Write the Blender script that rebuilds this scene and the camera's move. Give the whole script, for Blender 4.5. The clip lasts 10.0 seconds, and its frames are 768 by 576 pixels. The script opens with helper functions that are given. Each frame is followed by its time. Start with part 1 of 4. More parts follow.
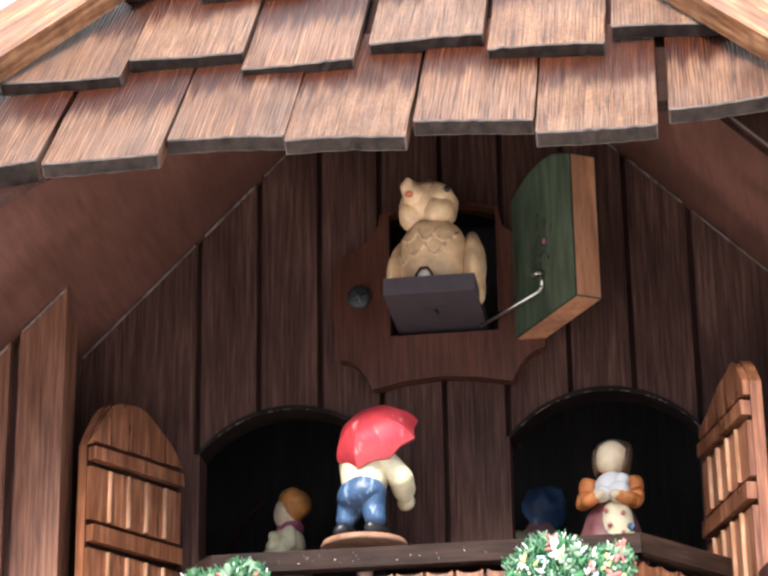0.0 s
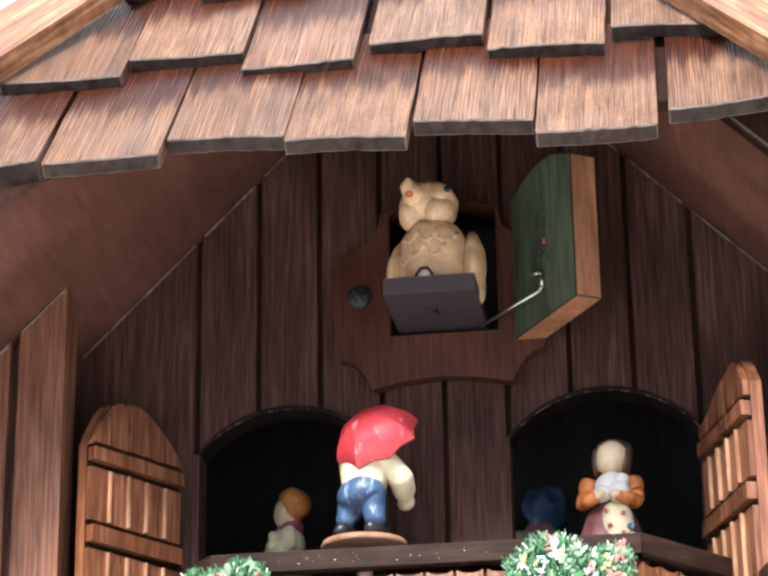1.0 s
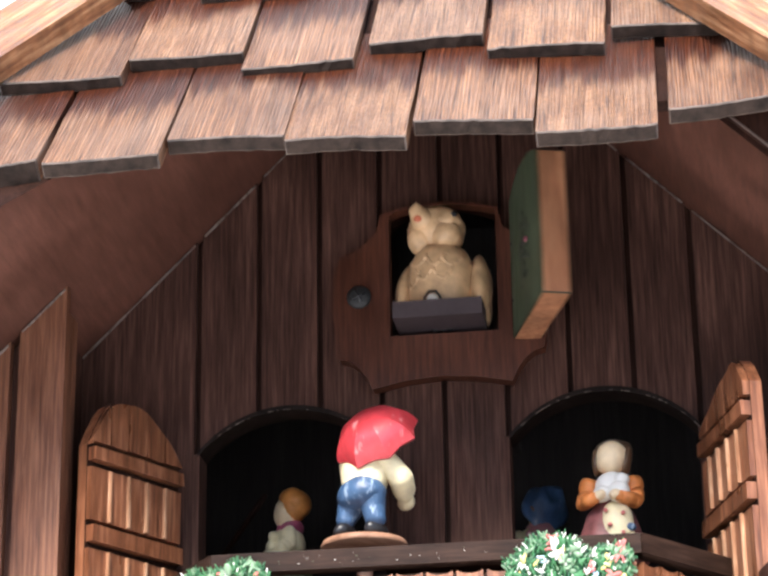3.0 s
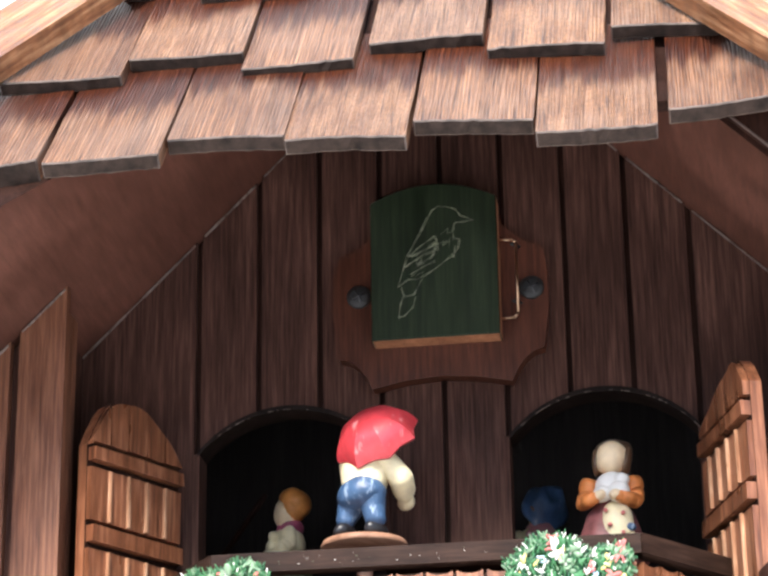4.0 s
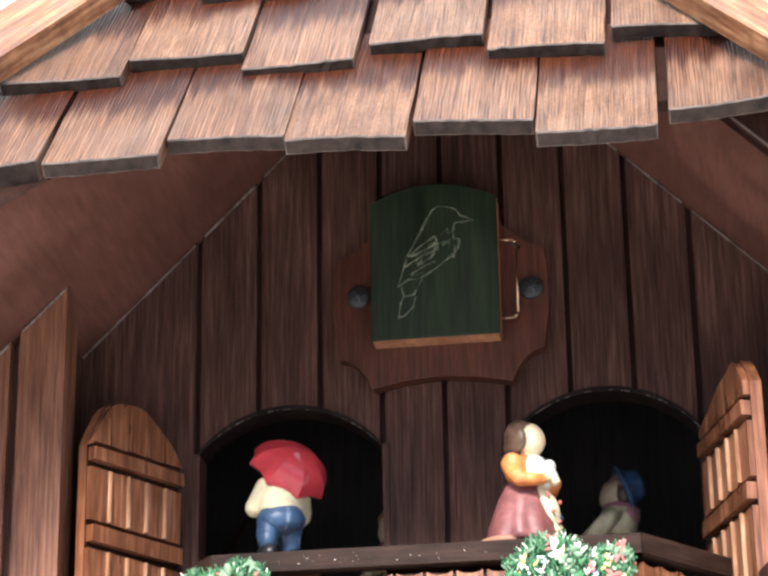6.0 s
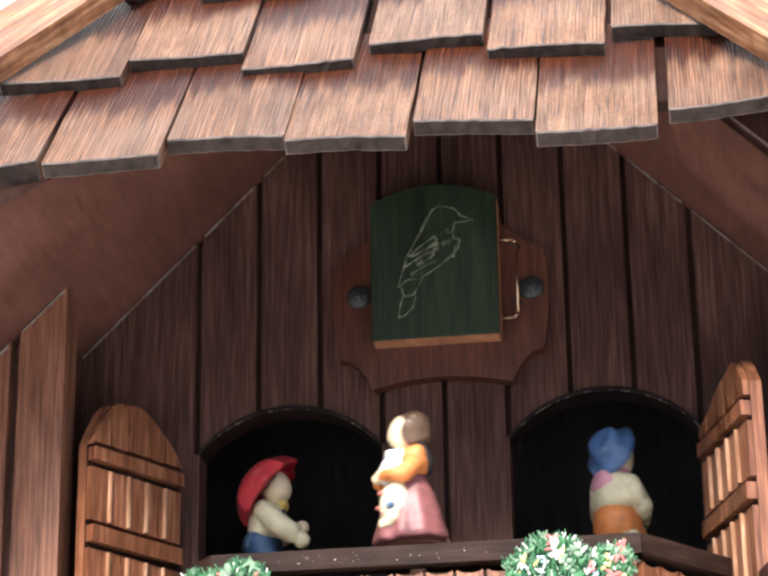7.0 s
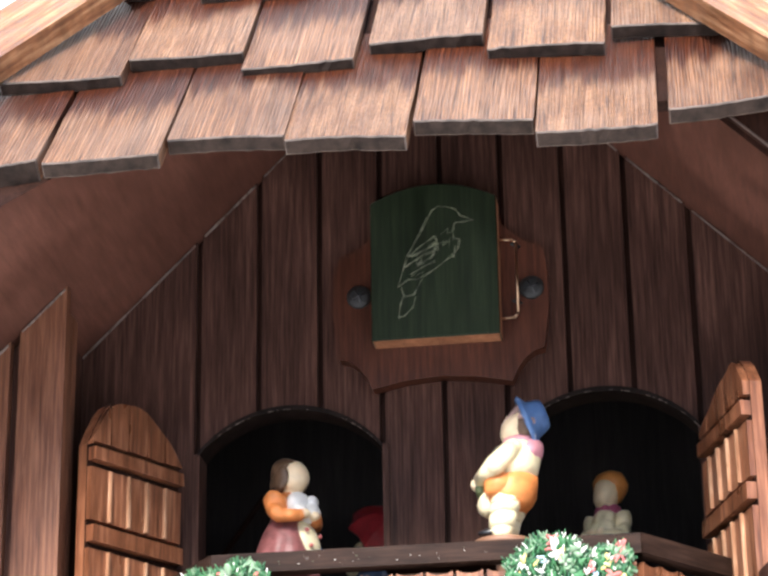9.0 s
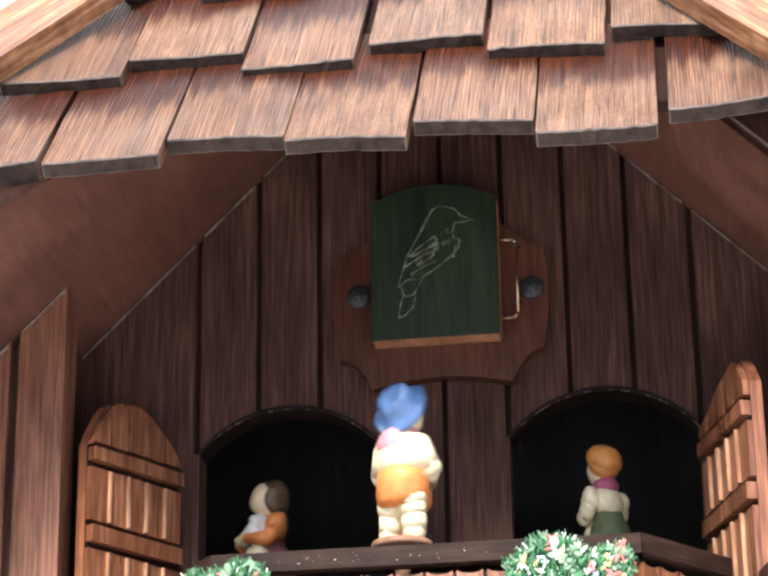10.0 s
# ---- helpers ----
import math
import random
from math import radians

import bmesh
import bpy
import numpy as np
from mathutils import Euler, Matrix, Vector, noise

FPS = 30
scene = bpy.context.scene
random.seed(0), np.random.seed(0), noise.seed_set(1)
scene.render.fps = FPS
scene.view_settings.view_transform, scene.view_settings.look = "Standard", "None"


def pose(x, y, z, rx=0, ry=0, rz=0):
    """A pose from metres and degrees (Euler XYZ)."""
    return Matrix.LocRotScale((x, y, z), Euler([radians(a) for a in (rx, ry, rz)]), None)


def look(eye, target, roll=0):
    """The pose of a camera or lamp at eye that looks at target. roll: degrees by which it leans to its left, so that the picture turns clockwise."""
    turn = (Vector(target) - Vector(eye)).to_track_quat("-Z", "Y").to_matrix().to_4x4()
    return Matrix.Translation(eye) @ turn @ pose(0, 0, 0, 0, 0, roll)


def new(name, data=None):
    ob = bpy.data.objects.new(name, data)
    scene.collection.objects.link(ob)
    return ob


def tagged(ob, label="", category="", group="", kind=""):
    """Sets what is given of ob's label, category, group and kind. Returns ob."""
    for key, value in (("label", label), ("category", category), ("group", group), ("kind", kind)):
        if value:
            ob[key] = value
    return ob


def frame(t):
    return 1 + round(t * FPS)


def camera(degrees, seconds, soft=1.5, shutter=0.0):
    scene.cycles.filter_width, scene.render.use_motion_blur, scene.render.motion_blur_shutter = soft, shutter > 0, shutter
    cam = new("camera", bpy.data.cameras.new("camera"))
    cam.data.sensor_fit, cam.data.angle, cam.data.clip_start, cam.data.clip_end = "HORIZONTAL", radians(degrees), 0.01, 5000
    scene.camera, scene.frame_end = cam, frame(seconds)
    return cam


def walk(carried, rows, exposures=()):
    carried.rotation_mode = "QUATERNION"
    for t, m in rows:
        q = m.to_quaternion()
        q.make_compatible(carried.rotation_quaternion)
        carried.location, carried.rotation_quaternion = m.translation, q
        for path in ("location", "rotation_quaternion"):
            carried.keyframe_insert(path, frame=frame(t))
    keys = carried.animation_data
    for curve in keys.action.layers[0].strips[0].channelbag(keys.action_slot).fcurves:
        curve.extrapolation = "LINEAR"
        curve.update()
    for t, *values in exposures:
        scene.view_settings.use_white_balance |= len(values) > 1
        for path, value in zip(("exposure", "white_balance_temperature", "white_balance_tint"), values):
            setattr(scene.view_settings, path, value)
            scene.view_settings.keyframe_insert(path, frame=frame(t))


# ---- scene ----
cam = camera(18.18, 10.0, soft=2.7, shutter=0.35)
MM = 0.001
BASE = 1.9                       # height of the clock's middle over the ground
A_CAM, E_CAM, REACH = radians(8.0), radians(21.6), 0.700
AIM = Vector((-0.017, 0.0, BASE))
EYE = AIM - REACH * Vector((-math.sin(A_CAM) * math.cos(E_CAM), math.cos(A_CAM) * math.cos(E_CAM), math.sin(E_CAM)))
walk(cam, [(0.0, look(EYE, AIM, -0.9)), (10.0, look(EYE, AIM, -0.9))], [(0.0, 2.0), (10.0, 2.0)])

# ---- daylight ----
world = bpy.data.worlds.new("sky")
scene.world = world
world.use_nodes = True
sky = world.node_tree.nodes.new("ShaderNodeTexSky")
sky.sky_type, sky.sun_disc = "NISHITA", False
sky.sun_elevation, sky.sun_rotation = radians(42), radians(184)
world.node_tree.links.new(sky.outputs[0], world.node_tree.nodes["Background"].inputs[0])
world.node_tree.nodes["Background"].inputs[1].default_value = 0.138
sun = new("sun", bpy.data.lights.new("sun", "SUN"))
sun.data.energy, sun.data.angle, sun.data.color = 1.95, radians(11), (1.0, 0.945, 0.88)
sun.matrix_world = look((-0.12, -1.74, BASE + 1.57), (0, 0, BASE))


# ---- materials ----
def material(name, rough=0.5, metal=0.0):
    m = bpy.data.materials.new(name)
    m.use_nodes = True
    b = m.node_tree.nodes["Principled BSDF"]
    b.inputs["Roughness"].default_value, b.inputs["Metallic"].default_value = rough, metal
    return m, m.node_tree, b


def coords(nt, scale, spread=0.4):
    """Object coordinates, shifted at random from piece to piece, scaled per axis."""
    tex, info = nt.nodes.new("ShaderNodeTexCoord"), nt.nodes.new("ShaderNodeObjectInfo")
    mul, add, mapping = nt.nodes.new("ShaderNodeMath"), nt.nodes.new("ShaderNodeVectorMath"), nt.nodes.new("ShaderNodeMapping")
    mul.operation, mul.inputs[1].default_value = "MULTIPLY", spread
    nt.links.new(info.outputs["Random"], mul.inputs[0])
    nt.links.new(tex.outputs["Object"], add.inputs[0])
    nt.links.new(mul.outputs[0], add.inputs[1])
    mapping.inputs["Scale"].default_value = scale
    nt.links.new(add.outputs[0], mapping.inputs[0])
    return mapping.outputs[0]


def noise_node(nt, vec, scale=1.0, detail=5.0, rough=0.6):
    n = nt.nodes.new("ShaderNodeTexNoise")
    n.inputs["Scale"].default_value, n.inputs["Detail"].default_value, n.inputs["Roughness"].default_value = scale, detail, rough
    nt.links.new(vec, n.inputs["Vector"])
    return n.outputs[0]


def ramp(nt, fac, stops):
    r = nt.nodes.new("ShaderNodeValToRGB")
    while len(r.color_ramp.elements) < len(stops):
        r.color_ramp.elements.new(0.5)
    for e, (p, c) in zip(r.color_ramp.elements, stops):
        e.position, e.color = p, (*c, 1)
    nt.links.new(fac, r.inputs[0])
    return r.outputs[0]


def mix(nt, fac, a, b, mode="MIX"):
    n = nt.nodes.new("ShaderNodeMix")
    n.data_type, n.blend_type = "RGBA", mode
    for socket, value in ((n.inputs[0], fac), (n.inputs[6], a), (n.inputs[7], b)):
        if isinstance(value, bpy.types.NodeSocket):
            nt.links.new(value, socket)
        else:
            socket.default_value = value if isinstance(value, float) else (*value, 1)
    return n.outputs[2]


def bump(nt, b, height, strength, dist):
    n = nt.nodes.new("ShaderNodeBump")
    n.inputs["Strength"].default_value, n.inputs["Distance"].default_value = strength, dist
    nt.links.new(height, n.inputs["Height"])
    nt.links.new(n.outputs[0], b.inputs["Normal"])


def wood(name, dark, mid, light, grain=(900, 900, 40), rough=0.5, relief=0.3, blotch=60, coat=0.0, shine=0.3):
    m, nt, b = material(name, rough)
    fine = noise_node(nt, coords(nt, grain), 1.0, 6, 0.65)
    large = noise_node(nt, coords(nt, (blotch, blotch, blotch * 0.35)), 1.0, 3, 0.5)
    col = ramp(nt, fine, [(0.3, dark), (0.5, mid), (0.72, light)])
    tone = ramp(nt, large, [(0.3, (0.62, 0.6, 0.58)), (0.7, (1.25, 1.2, 1.15))])
    nt.links.new(mix(nt, 1.0, col, tone, "MULTIPLY"), b.inputs["Base Color"])
    nt.links.new(ramp(nt, large, [(0.3, (rough - 0.1,) * 3), (0.7, (rough + 0.12,) * 3)]), b.inputs["Roughness"])
    b.inputs["Coat Weight"].default_value = coat
    b.inputs["Specular IOR Level"].default_value = shine
    bump(nt, b, fine, relief, 0.0003)
    return m


def paint(name, color, rough=0.35, vary=0.25, scale=350, relief=0.15, coat=0.0):
    m, nt, b = material(name, rough)
    n = noise_node(nt, coords(nt, (scale,) * 3), 1.0, 5, 0.6)
    low = tuple(c * (1 - vary) for c in color)
    high = tuple(min(1, c * (1 + vary)) for c in color)
    nt.links.new(ramp(nt, n, [(0.3, low), (0.7, high)]), b.inputs["Base Color"])
    b.inputs["Coat Weight"].default_value = coat
    bump(nt, b, n, relief, 0.0004)
    return m


def worn_or_glint(name, color, stroke_color, low, high, scale, rough, relief):
    """Brushed paint with paler strokes: rubbed spots, or painted highlights on the red umbrella."""
    m, nt, b = material(name, rough)
    n = noise_node(nt, coords(nt, (scale, scale, scale * 0.6)), 1.0, 5, 0.65)
    stroke_noise = noise_node(nt, coords(nt, (scale * 1.6, scale * 1.6, scale * 0.5), 2.0), 1.0, 4, 0.6)
    col = ramp(nt, n, [(0.3, tuple(0.65 * c for c in color)), (0.7, tuple(min(1, 1.3 * c) for c in color))])
    nt.links.new(mix(nt, ramp(nt, stroke_noise, [(low, (0, 0, 0)), (high, (0.85, 0.85, 0.85))]), col, stroke_color), b.inputs["Base Color"])
    bump(nt, b, n, relief, 0.0006)
    return m


WALNUT = wood("walnut_stain", (0.027, 0.0134, 0.0106), (0.060, 0.0300, 0.0232), (0.116, 0.0600, 0.0460), (1100, 1100, 45), 0.62, 0.35, shine=0.08)
GAPSHADE = wood("joint_or_shade", (0.014, 0.007, 0.005), (0.026, 0.012, 0.009), (0.04, 0.019, 0.014), (900, 900, 45), 0.6, 0.2, shine=0.06)
# near-black wood of the arch rims, darker than the boards
RIMWOOD = wood("rim_dark", (0.007, 0.0045, 0.0036), (0.013, 0.0085, 0.007), (0.022, 0.0145, 0.012), (300, 300, 60), 0.65, 0.2, shine=0.1)
EDGEPALE = paint("worn_edge", (0.135, 0.10, 0.085), 0.55, 0.6, 160, 0.2)
POST = wood("post_stain", (0.056, 0.021, 0.012), (0.132, 0.054, 0.030), (0.24, 0.115, 0.068), (900, 900, 38), 0.42, 0.35)
SOFFIT = wood("soffit_stain", (0.070, 0.029, 0.020), (0.099, 0.041, 0.029), (0.130, 0.056, 0.041), (420, 60, 420), 0.55, 0.15, 30)
PLAQUE = wood("plaque_stain", (0.036, 0.011, 0.0068), (0.066, 0.0225, 0.013), (0.104, 0.037, 0.021), (1000, 1000, 60), 0.42, 0.25)
SHUTTER = wood("shutter_wood", (0.068, 0.023, 0.011), (0.172, 0.064, 0.030), (0.35, 0.155, 0.084), (600, 600, 40), 0.34, 0.5, 90, shine=0.55)
BEADGLINT = wood("bead_glint", (0.18, 0.08, 0.042), (0.38, 0.20, 0.115), (0.60, 0.40, 0.27), (500, 500, 60), 0.4, 0.4)
CAP = wood("cap_wood", (0.075, 0.025, 0.010), (0.26, 0.108, 0.043), (0.55, 0.32, 0.168), (520, 34, 520), 0.4, 0.9, 170, shine=0.45)
RAIL = wood("rail_stain", (0.013, 0.007, 0.005), (0.027, 0.0145, 0.0105), (0.05, 0.028, 0.02), (60, 700, 700), 0.55, 0.2, shine=0.12)
BARE = wood("bare_wood", (0.21, 0.088, 0.045), (0.33, 0.15, 0.078), (0.43, 0.22, 0.12), (500, 500, 60), 0.6, 0.2)
INSIDE = wood("inside_stain", (0.022, 0.021, 0.022), (0.036, 0.033, 0.034), (0.05, 0.046, 0.047), (600, 600, 50), 0.7, 0.1)
GREEN = wood("green_stain", (0.0065, 0.0115, 0.0055), (0.012, 0.0205, 0.0095), (0.022, 0.035, 0.0165), (1000, 1000, 40), 0.5, 0.25)
# door's inner face: wear, plus its stronger light put into a paler green
GREENWORNLIT = wood("worn_lit_green", (0.034, 0.052, 0.029), (0.060, 0.084, 0.051), (0.10, 0.128, 0.084), (420, 420, 60), 0.6, 0.3, 130)
BUTT = paint("shingle_butt", (0.030, 0.020, 0.0155), 0.8, 0.6, 260, 0.9)
BUTT.node_tree.nodes["Principled BSDF"].inputs["Specular IOR Level"].default_value = 0.18
RIM = paint("worn_rim", (0.085, 0.062, 0.05), 0.65, 0.9, 130, 0.3)
PLATFORM = paint("platform_paint", (0.044, 0.031, 0.034), 0.55, 0.2, 300, 0.2)
CREAM = paint("bird_cream", (0.60, 0.39, 0.215), 0.42, 0.3, 170, 0.8)
RUST = paint("beak_rust", (0.42, 0.10, 0.045), 0.5, 0.3, 500, 0.3)
METAL = material("steel_wire", 0.3, 1.0)[0]
METAL.node_tree.nodes["Principled BSDF"].inputs["Base Color"].default_value = (0.6, 0.56, 0.5, 1)
BRASS = material("brass_wire", 0.35, 1.0)[0]
BRASS.node_tree.nodes["Principled BSDF"].inputs["Base Color"].default_value = (0.42, 0.28, 0.18, 1)
SCREW = paint("blackened_screw", (0.012, 0.0125, 0.0125), 0.55, 0.5, 500, 0.4)
SCRATCH = paint("engraved_line", (0.115, 0.125, 0.085), 0.7, 0.8, 400, 0.2)
PLASTER = paint("white_plaster", (0.86, 0.85, 0.83), 0.85, 0.04, 40, 0.3)
BLOCKGREY = paint("block_grey", (0.30, 0.29, 0.28), 0.85, 0.1, 4, 0.3)
PAVING = paint("pale_concrete", (0.69, 0.645, 0.59), 0.85, 0.12, 6, 0.3)
# the pale pink strokes are painted highlights of the canopy
RED = worn_or_glint("umbrella_red", (0.56, 0.05, 0.06), (0.78, 0.36, 0.34), 0.64, 0.74, 130, 0.28, 0.5)
DARKRED = paint("inner_red", (0.45, 0.02, 0.03), 0.4, 0.15, 150, 0.1)
BLUE = worn_or_glint("denim_blue", (0.046, 0.098, 0.19), (0.42, 0.52, 0.62), 0.58, 0.68, 190, 0.4, 0.8)
HATBLUE = worn_or_glint("hat_blue", (0.07, 0.14, 0.29), (0.40, 0.48, 0.60), 0.62, 0.74, 180, 0.4, 0.5)
HATLINING = paint("hat_lining", (0.36, 0.23, 0.20), 0.5, 0.25, 260, 0.3)
SHIRT = paint("shirt_cream", (0.86, 0.73, 0.46), 0.5, 0.2, 200, 0.8)
SKIN = paint("skin_tone", (0.86, 0.67, 0.43), 0.42, 0.14, 220, 0.35)
BLACK = paint("black_paint", (0.015, 0.015, 0.017), 0.35, 0.2, 300, 0.1)
HAIR = paint("hair_brown", (0.115, 0.066, 0.038), 0.38, 0.35, 260, 0.7)
ORANGE = paint("orange_paint", (0.74, 0.25, 0.07), 0.5, 0.28, 200, 0.8)
WHITE = paint("white_paint", (0.85, 0.82, 0.76), 0.4, 0.05, 250, 0.15)
MAUVE = paint("skirt_mauve", (0.22, 0.078, 0.075), 0.45, 0.4, 260, 0.9)
PINK = paint("pink_paint", (0.72, 0.32, 0.36), 0.4, 0.15, 250, 0.1)
PURPLE = paint("scarf_purple", (0.40, 0.09, 0.16), 0.4, 0.2, 250, 0.1)
OLIVE = paint("olive_green", (0.11, 0.14, 0.065), 0.5, 0.25, 250, 0.2)
YELLOWCLOTH = paint("yellow_kerchief", (0.78, 0.55, 0.16), 0.45, 0.2, 260, 0.3)
STRAW = paint("straw_hat", (0.70, 0.28, 0.075), 0.45, 0.2, 300, 0.2)
DISC = wood("disc_wood", (0.22, 0.115, 0.07), (0.31, 0.17, 0.11), (0.39, 0.23, 0.155), (400, 60, 400), 0.5, 0.15)
LEAF = paint("leaf_green", (0.042, 0.165, 0.060), 0.5, 0.5, 600, 0.3)
LEAFPALE = paint("leaf_pale", (0.20, 0.31, 0.19), 0.5, 0.4, 600, 0.3)
LEAFDARK = paint("leaf_dark", (0.015, 0.09, 0.035), 0.5, 0.4, 600, 0.3)
YELLOW = paint("petal_yellow", (0.78, 0.62, 0.24), 0.45, 0.15, 500, 0.2)
PETALRED = paint("petal_red", (0.60, 0.17, 0.15), 0.45, 0.3, 500, 0.2)
PALEBLUE = paint("petal_pale_blue", (0.62, 0.72, 0.80), 0.45, 0.1, 500, 0.2)
PETALBLUE = paint("petal_blue", (0.40, 0.52, 0.66), 0.45, 0.2, 500, 0.2)


def shingle_material():
    """Weathered split wood: grain runs down the slope (y), darker and redder towards the upper end."""
    m, nt, b = material("shingle_wood", 0.55)
    fine = noise_node(nt, coords(nt, (1700, 15, 1700), 2.0), 1.0, 6, 0.7)
    broad = noise_node(nt, coords(nt, (110, 14, 110), 2.0), 1.0, 3, 0.55)
    pores = noise_node(nt, coords(nt, (2100, 45, 2100), 3.0), 1.0, 3, 0.5)
    dust = noise_node(nt, coords(nt, (45, 45, 45), 3.0), 1.0, 5, 0.65)
    col = ramp(nt, fine, [(0.33, (0.060, 0.026, 0.015)), (0.45, (0.215, 0.115, 0.067)), (0.64, (0.40, 0.250, 0.158))])
    tone = ramp(nt, broad, [(0.30, (0.40, 0.30, 0.24)), (0.48, (0.92, 0.84, 0.77)), (0.70, (1.25, 1.15, 0.99))])
    body = mix(nt, 1.0, col, tone, "MULTIPLY")
    grit = noise_node(nt, coords(nt, (1500, 700, 1500), 3.0), 1.0, 4, 0.7)
    soft = noise_node(nt, coords(nt, (230, 50, 230), 3.0), 1.0, 6, 0.75)
    calm = ramp(nt, soft, [(0.34, (0.150, 0.076, 0.045)), (0.50, (0.255, 0.146, 0.088)), (0.66, (0.385, 0.240, 0.150))])
    calm = mix(nt, 1.0, calm, ramp(nt, grit, [(0.36, (0.62, 0.58, 0.55)), (0.52, (1.0, 1.0, 1.0)), (0.66, (1.3, 1.3, 1.3))]), "MULTIPLY")
    which = nt.nodes.new("ShaderNodeObjectInfo")
    body = mix(nt, ramp(nt, which.outputs["Random"], [(0.35, (0.88, 0.88, 0.88)), (0.6, (0.35, 0.35, 0.35))]), body, calm)
    ribs = nt.nodes.new("ShaderNodeTexWave")          # saw marks down some of the shingles
    ribs.wave_type, ribs.bands_direction, ribs.wave_profile = "BANDS", "X", "SIN"
    ribs.inputs["Scale"].default_value, ribs.inputs["Distortion"].default_value = 1.0, 9.0
    ribs.inputs["Detail"].default_value, ribs.inputs["Detail Scale"].default_value = 3.0, 1.6
    nt.links.new(coords(nt, (330, 14, 330), 3.0), ribs.inputs["Vector"])
    info = nt.nodes.new("ShaderNodeObjectInfo")
    much = ramp(nt, info.outputs["Random"], [(0.5, (0.04, 0.04, 0.04)), (0.62, (0.6, 0.6, 0.6))])
    line = ramp(nt, ribs.outputs[0], [(0.22, (0.34, 0.24, 0.18)), (0.5, (1.08, 1.06, 1.03)), (0.9, (1.22, 1.20, 1.16))])
    body = mix(nt, much, body, mix(nt, 1.0, body, line, "MULTIPLY"))
    hue = ramp(nt, info.outputs["Random"], [(0.0, (0.94, 0.79, 0.63)), (0.5, (0.68, 0.605, 0.565)), (1.0, (0.82, 0.715, 0.63))])
    body = mix(nt, 1.0, body, hue, "MULTIPLY")
    body = mix(nt, ramp(nt, dust, [(0.45, (0, 0, 0)), (0.75, (0.5, 0.5, 0.5))]), body, (0.25, 0.158, 0.108))
    body = mix(nt, ramp(nt, pores, [(0.57, (0, 0, 0)), (0.66, (0.9, 0.9, 0.9))]), body, (0.045, 0.018, 0.010))
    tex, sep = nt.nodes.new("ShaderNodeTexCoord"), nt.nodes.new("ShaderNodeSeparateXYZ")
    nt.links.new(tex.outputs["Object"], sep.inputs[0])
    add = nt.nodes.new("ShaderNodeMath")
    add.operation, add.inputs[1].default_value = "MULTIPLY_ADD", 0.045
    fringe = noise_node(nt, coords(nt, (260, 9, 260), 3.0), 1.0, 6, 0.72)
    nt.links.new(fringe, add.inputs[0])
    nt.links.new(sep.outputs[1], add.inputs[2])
    # darker, redder tone towards the upper end, with a ragged border
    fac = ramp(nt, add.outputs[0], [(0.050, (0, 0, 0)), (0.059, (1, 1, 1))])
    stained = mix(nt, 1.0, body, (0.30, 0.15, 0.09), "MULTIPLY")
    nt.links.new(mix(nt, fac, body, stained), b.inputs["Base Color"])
    b.inputs["Roughness"].default_value = 0.42
    b.inputs["Specular IOR Level"].default_value = 0.32
    bump(nt, b, mix(nt, 0.5, fine, ribs.outputs[0]), 0.8, 0.0009)
    return m


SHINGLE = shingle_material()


# ---- mesh helpers, all in millimetres; -y faces the camera's side ----
def finish(bm, name, mats):
    bmesh.ops.scale(bm, vec=(MM, MM, MM), verts=bm.verts)
    bmesh.ops.recalc_face_normals(bm, faces=bm.faces)
    me = bpy.data.meshes.new(name)
    bm.to_mesh(me)
    bm.free()
    for m in mats if isinstance(mats, (list, tuple)) else [mats]:
        me.materials.append(m)
    return me


def part(name, bm, mats, parent=None, label="", at=None):
    ob = new(name, finish(bm, name, mats))
    if parent:
        ob.parent = parent
    if at is not None:
        ob.matrix_basis = at
    return tagged(ob, label)


def mm(x, y, z, rx=0, ry=0, rz=0):
    return pose(x * MM, y * MM, z * MM, rx, ry, rz)


def prism(bm, outline, y0, y1, mat=0):
    """A flat outline in x and z, given a thickness from y0 to y1."""
    a = [bm.verts.new((x, y0, z)) for x, z in outline]
    b = [bm.verts.new((x, y1, z)) for x, z in outline]
    n = len(outline)
    faces = [bm.faces.new(a), bm.faces.new(b[::-1])]
    faces += [bm.faces.new((a[i], b[i], b[(i + 1) % n], a[(i + 1) % n])) for i in range(n)]
    for f in faces:
        f.material_index = mat
    return faces


def box(bm, x0, x1, y0, y1, z0, z1, mat=0):
    return prism(bm, [(x0, z0), (x1, z0), (x1, z1), (x0, z1)], y0, y1, mat)


def soften(bm, width, segments=2, angle=35):
    edges = [e for e in bm.edges if len(e.link_faces) == 2 and e.calc_face_angle(0) > radians(angle)]
    bmesh.ops.bevel(bm, geom=edges, offset=width, segments=segments, affect="EDGES", profile=0.6)


def strip(bm, xs, top, bottom, y0, y1, mat=0):
    """A board between two curves top(x) and bottom(x)."""
    prism(bm, [(x, bottom(x)) for x in xs] + [(x, top(x)) for x in xs[::-1]], y0, y1, mat)


def steps(a, b, n):
    return [a + (b - a) * i / n for i in range(n + 1)]


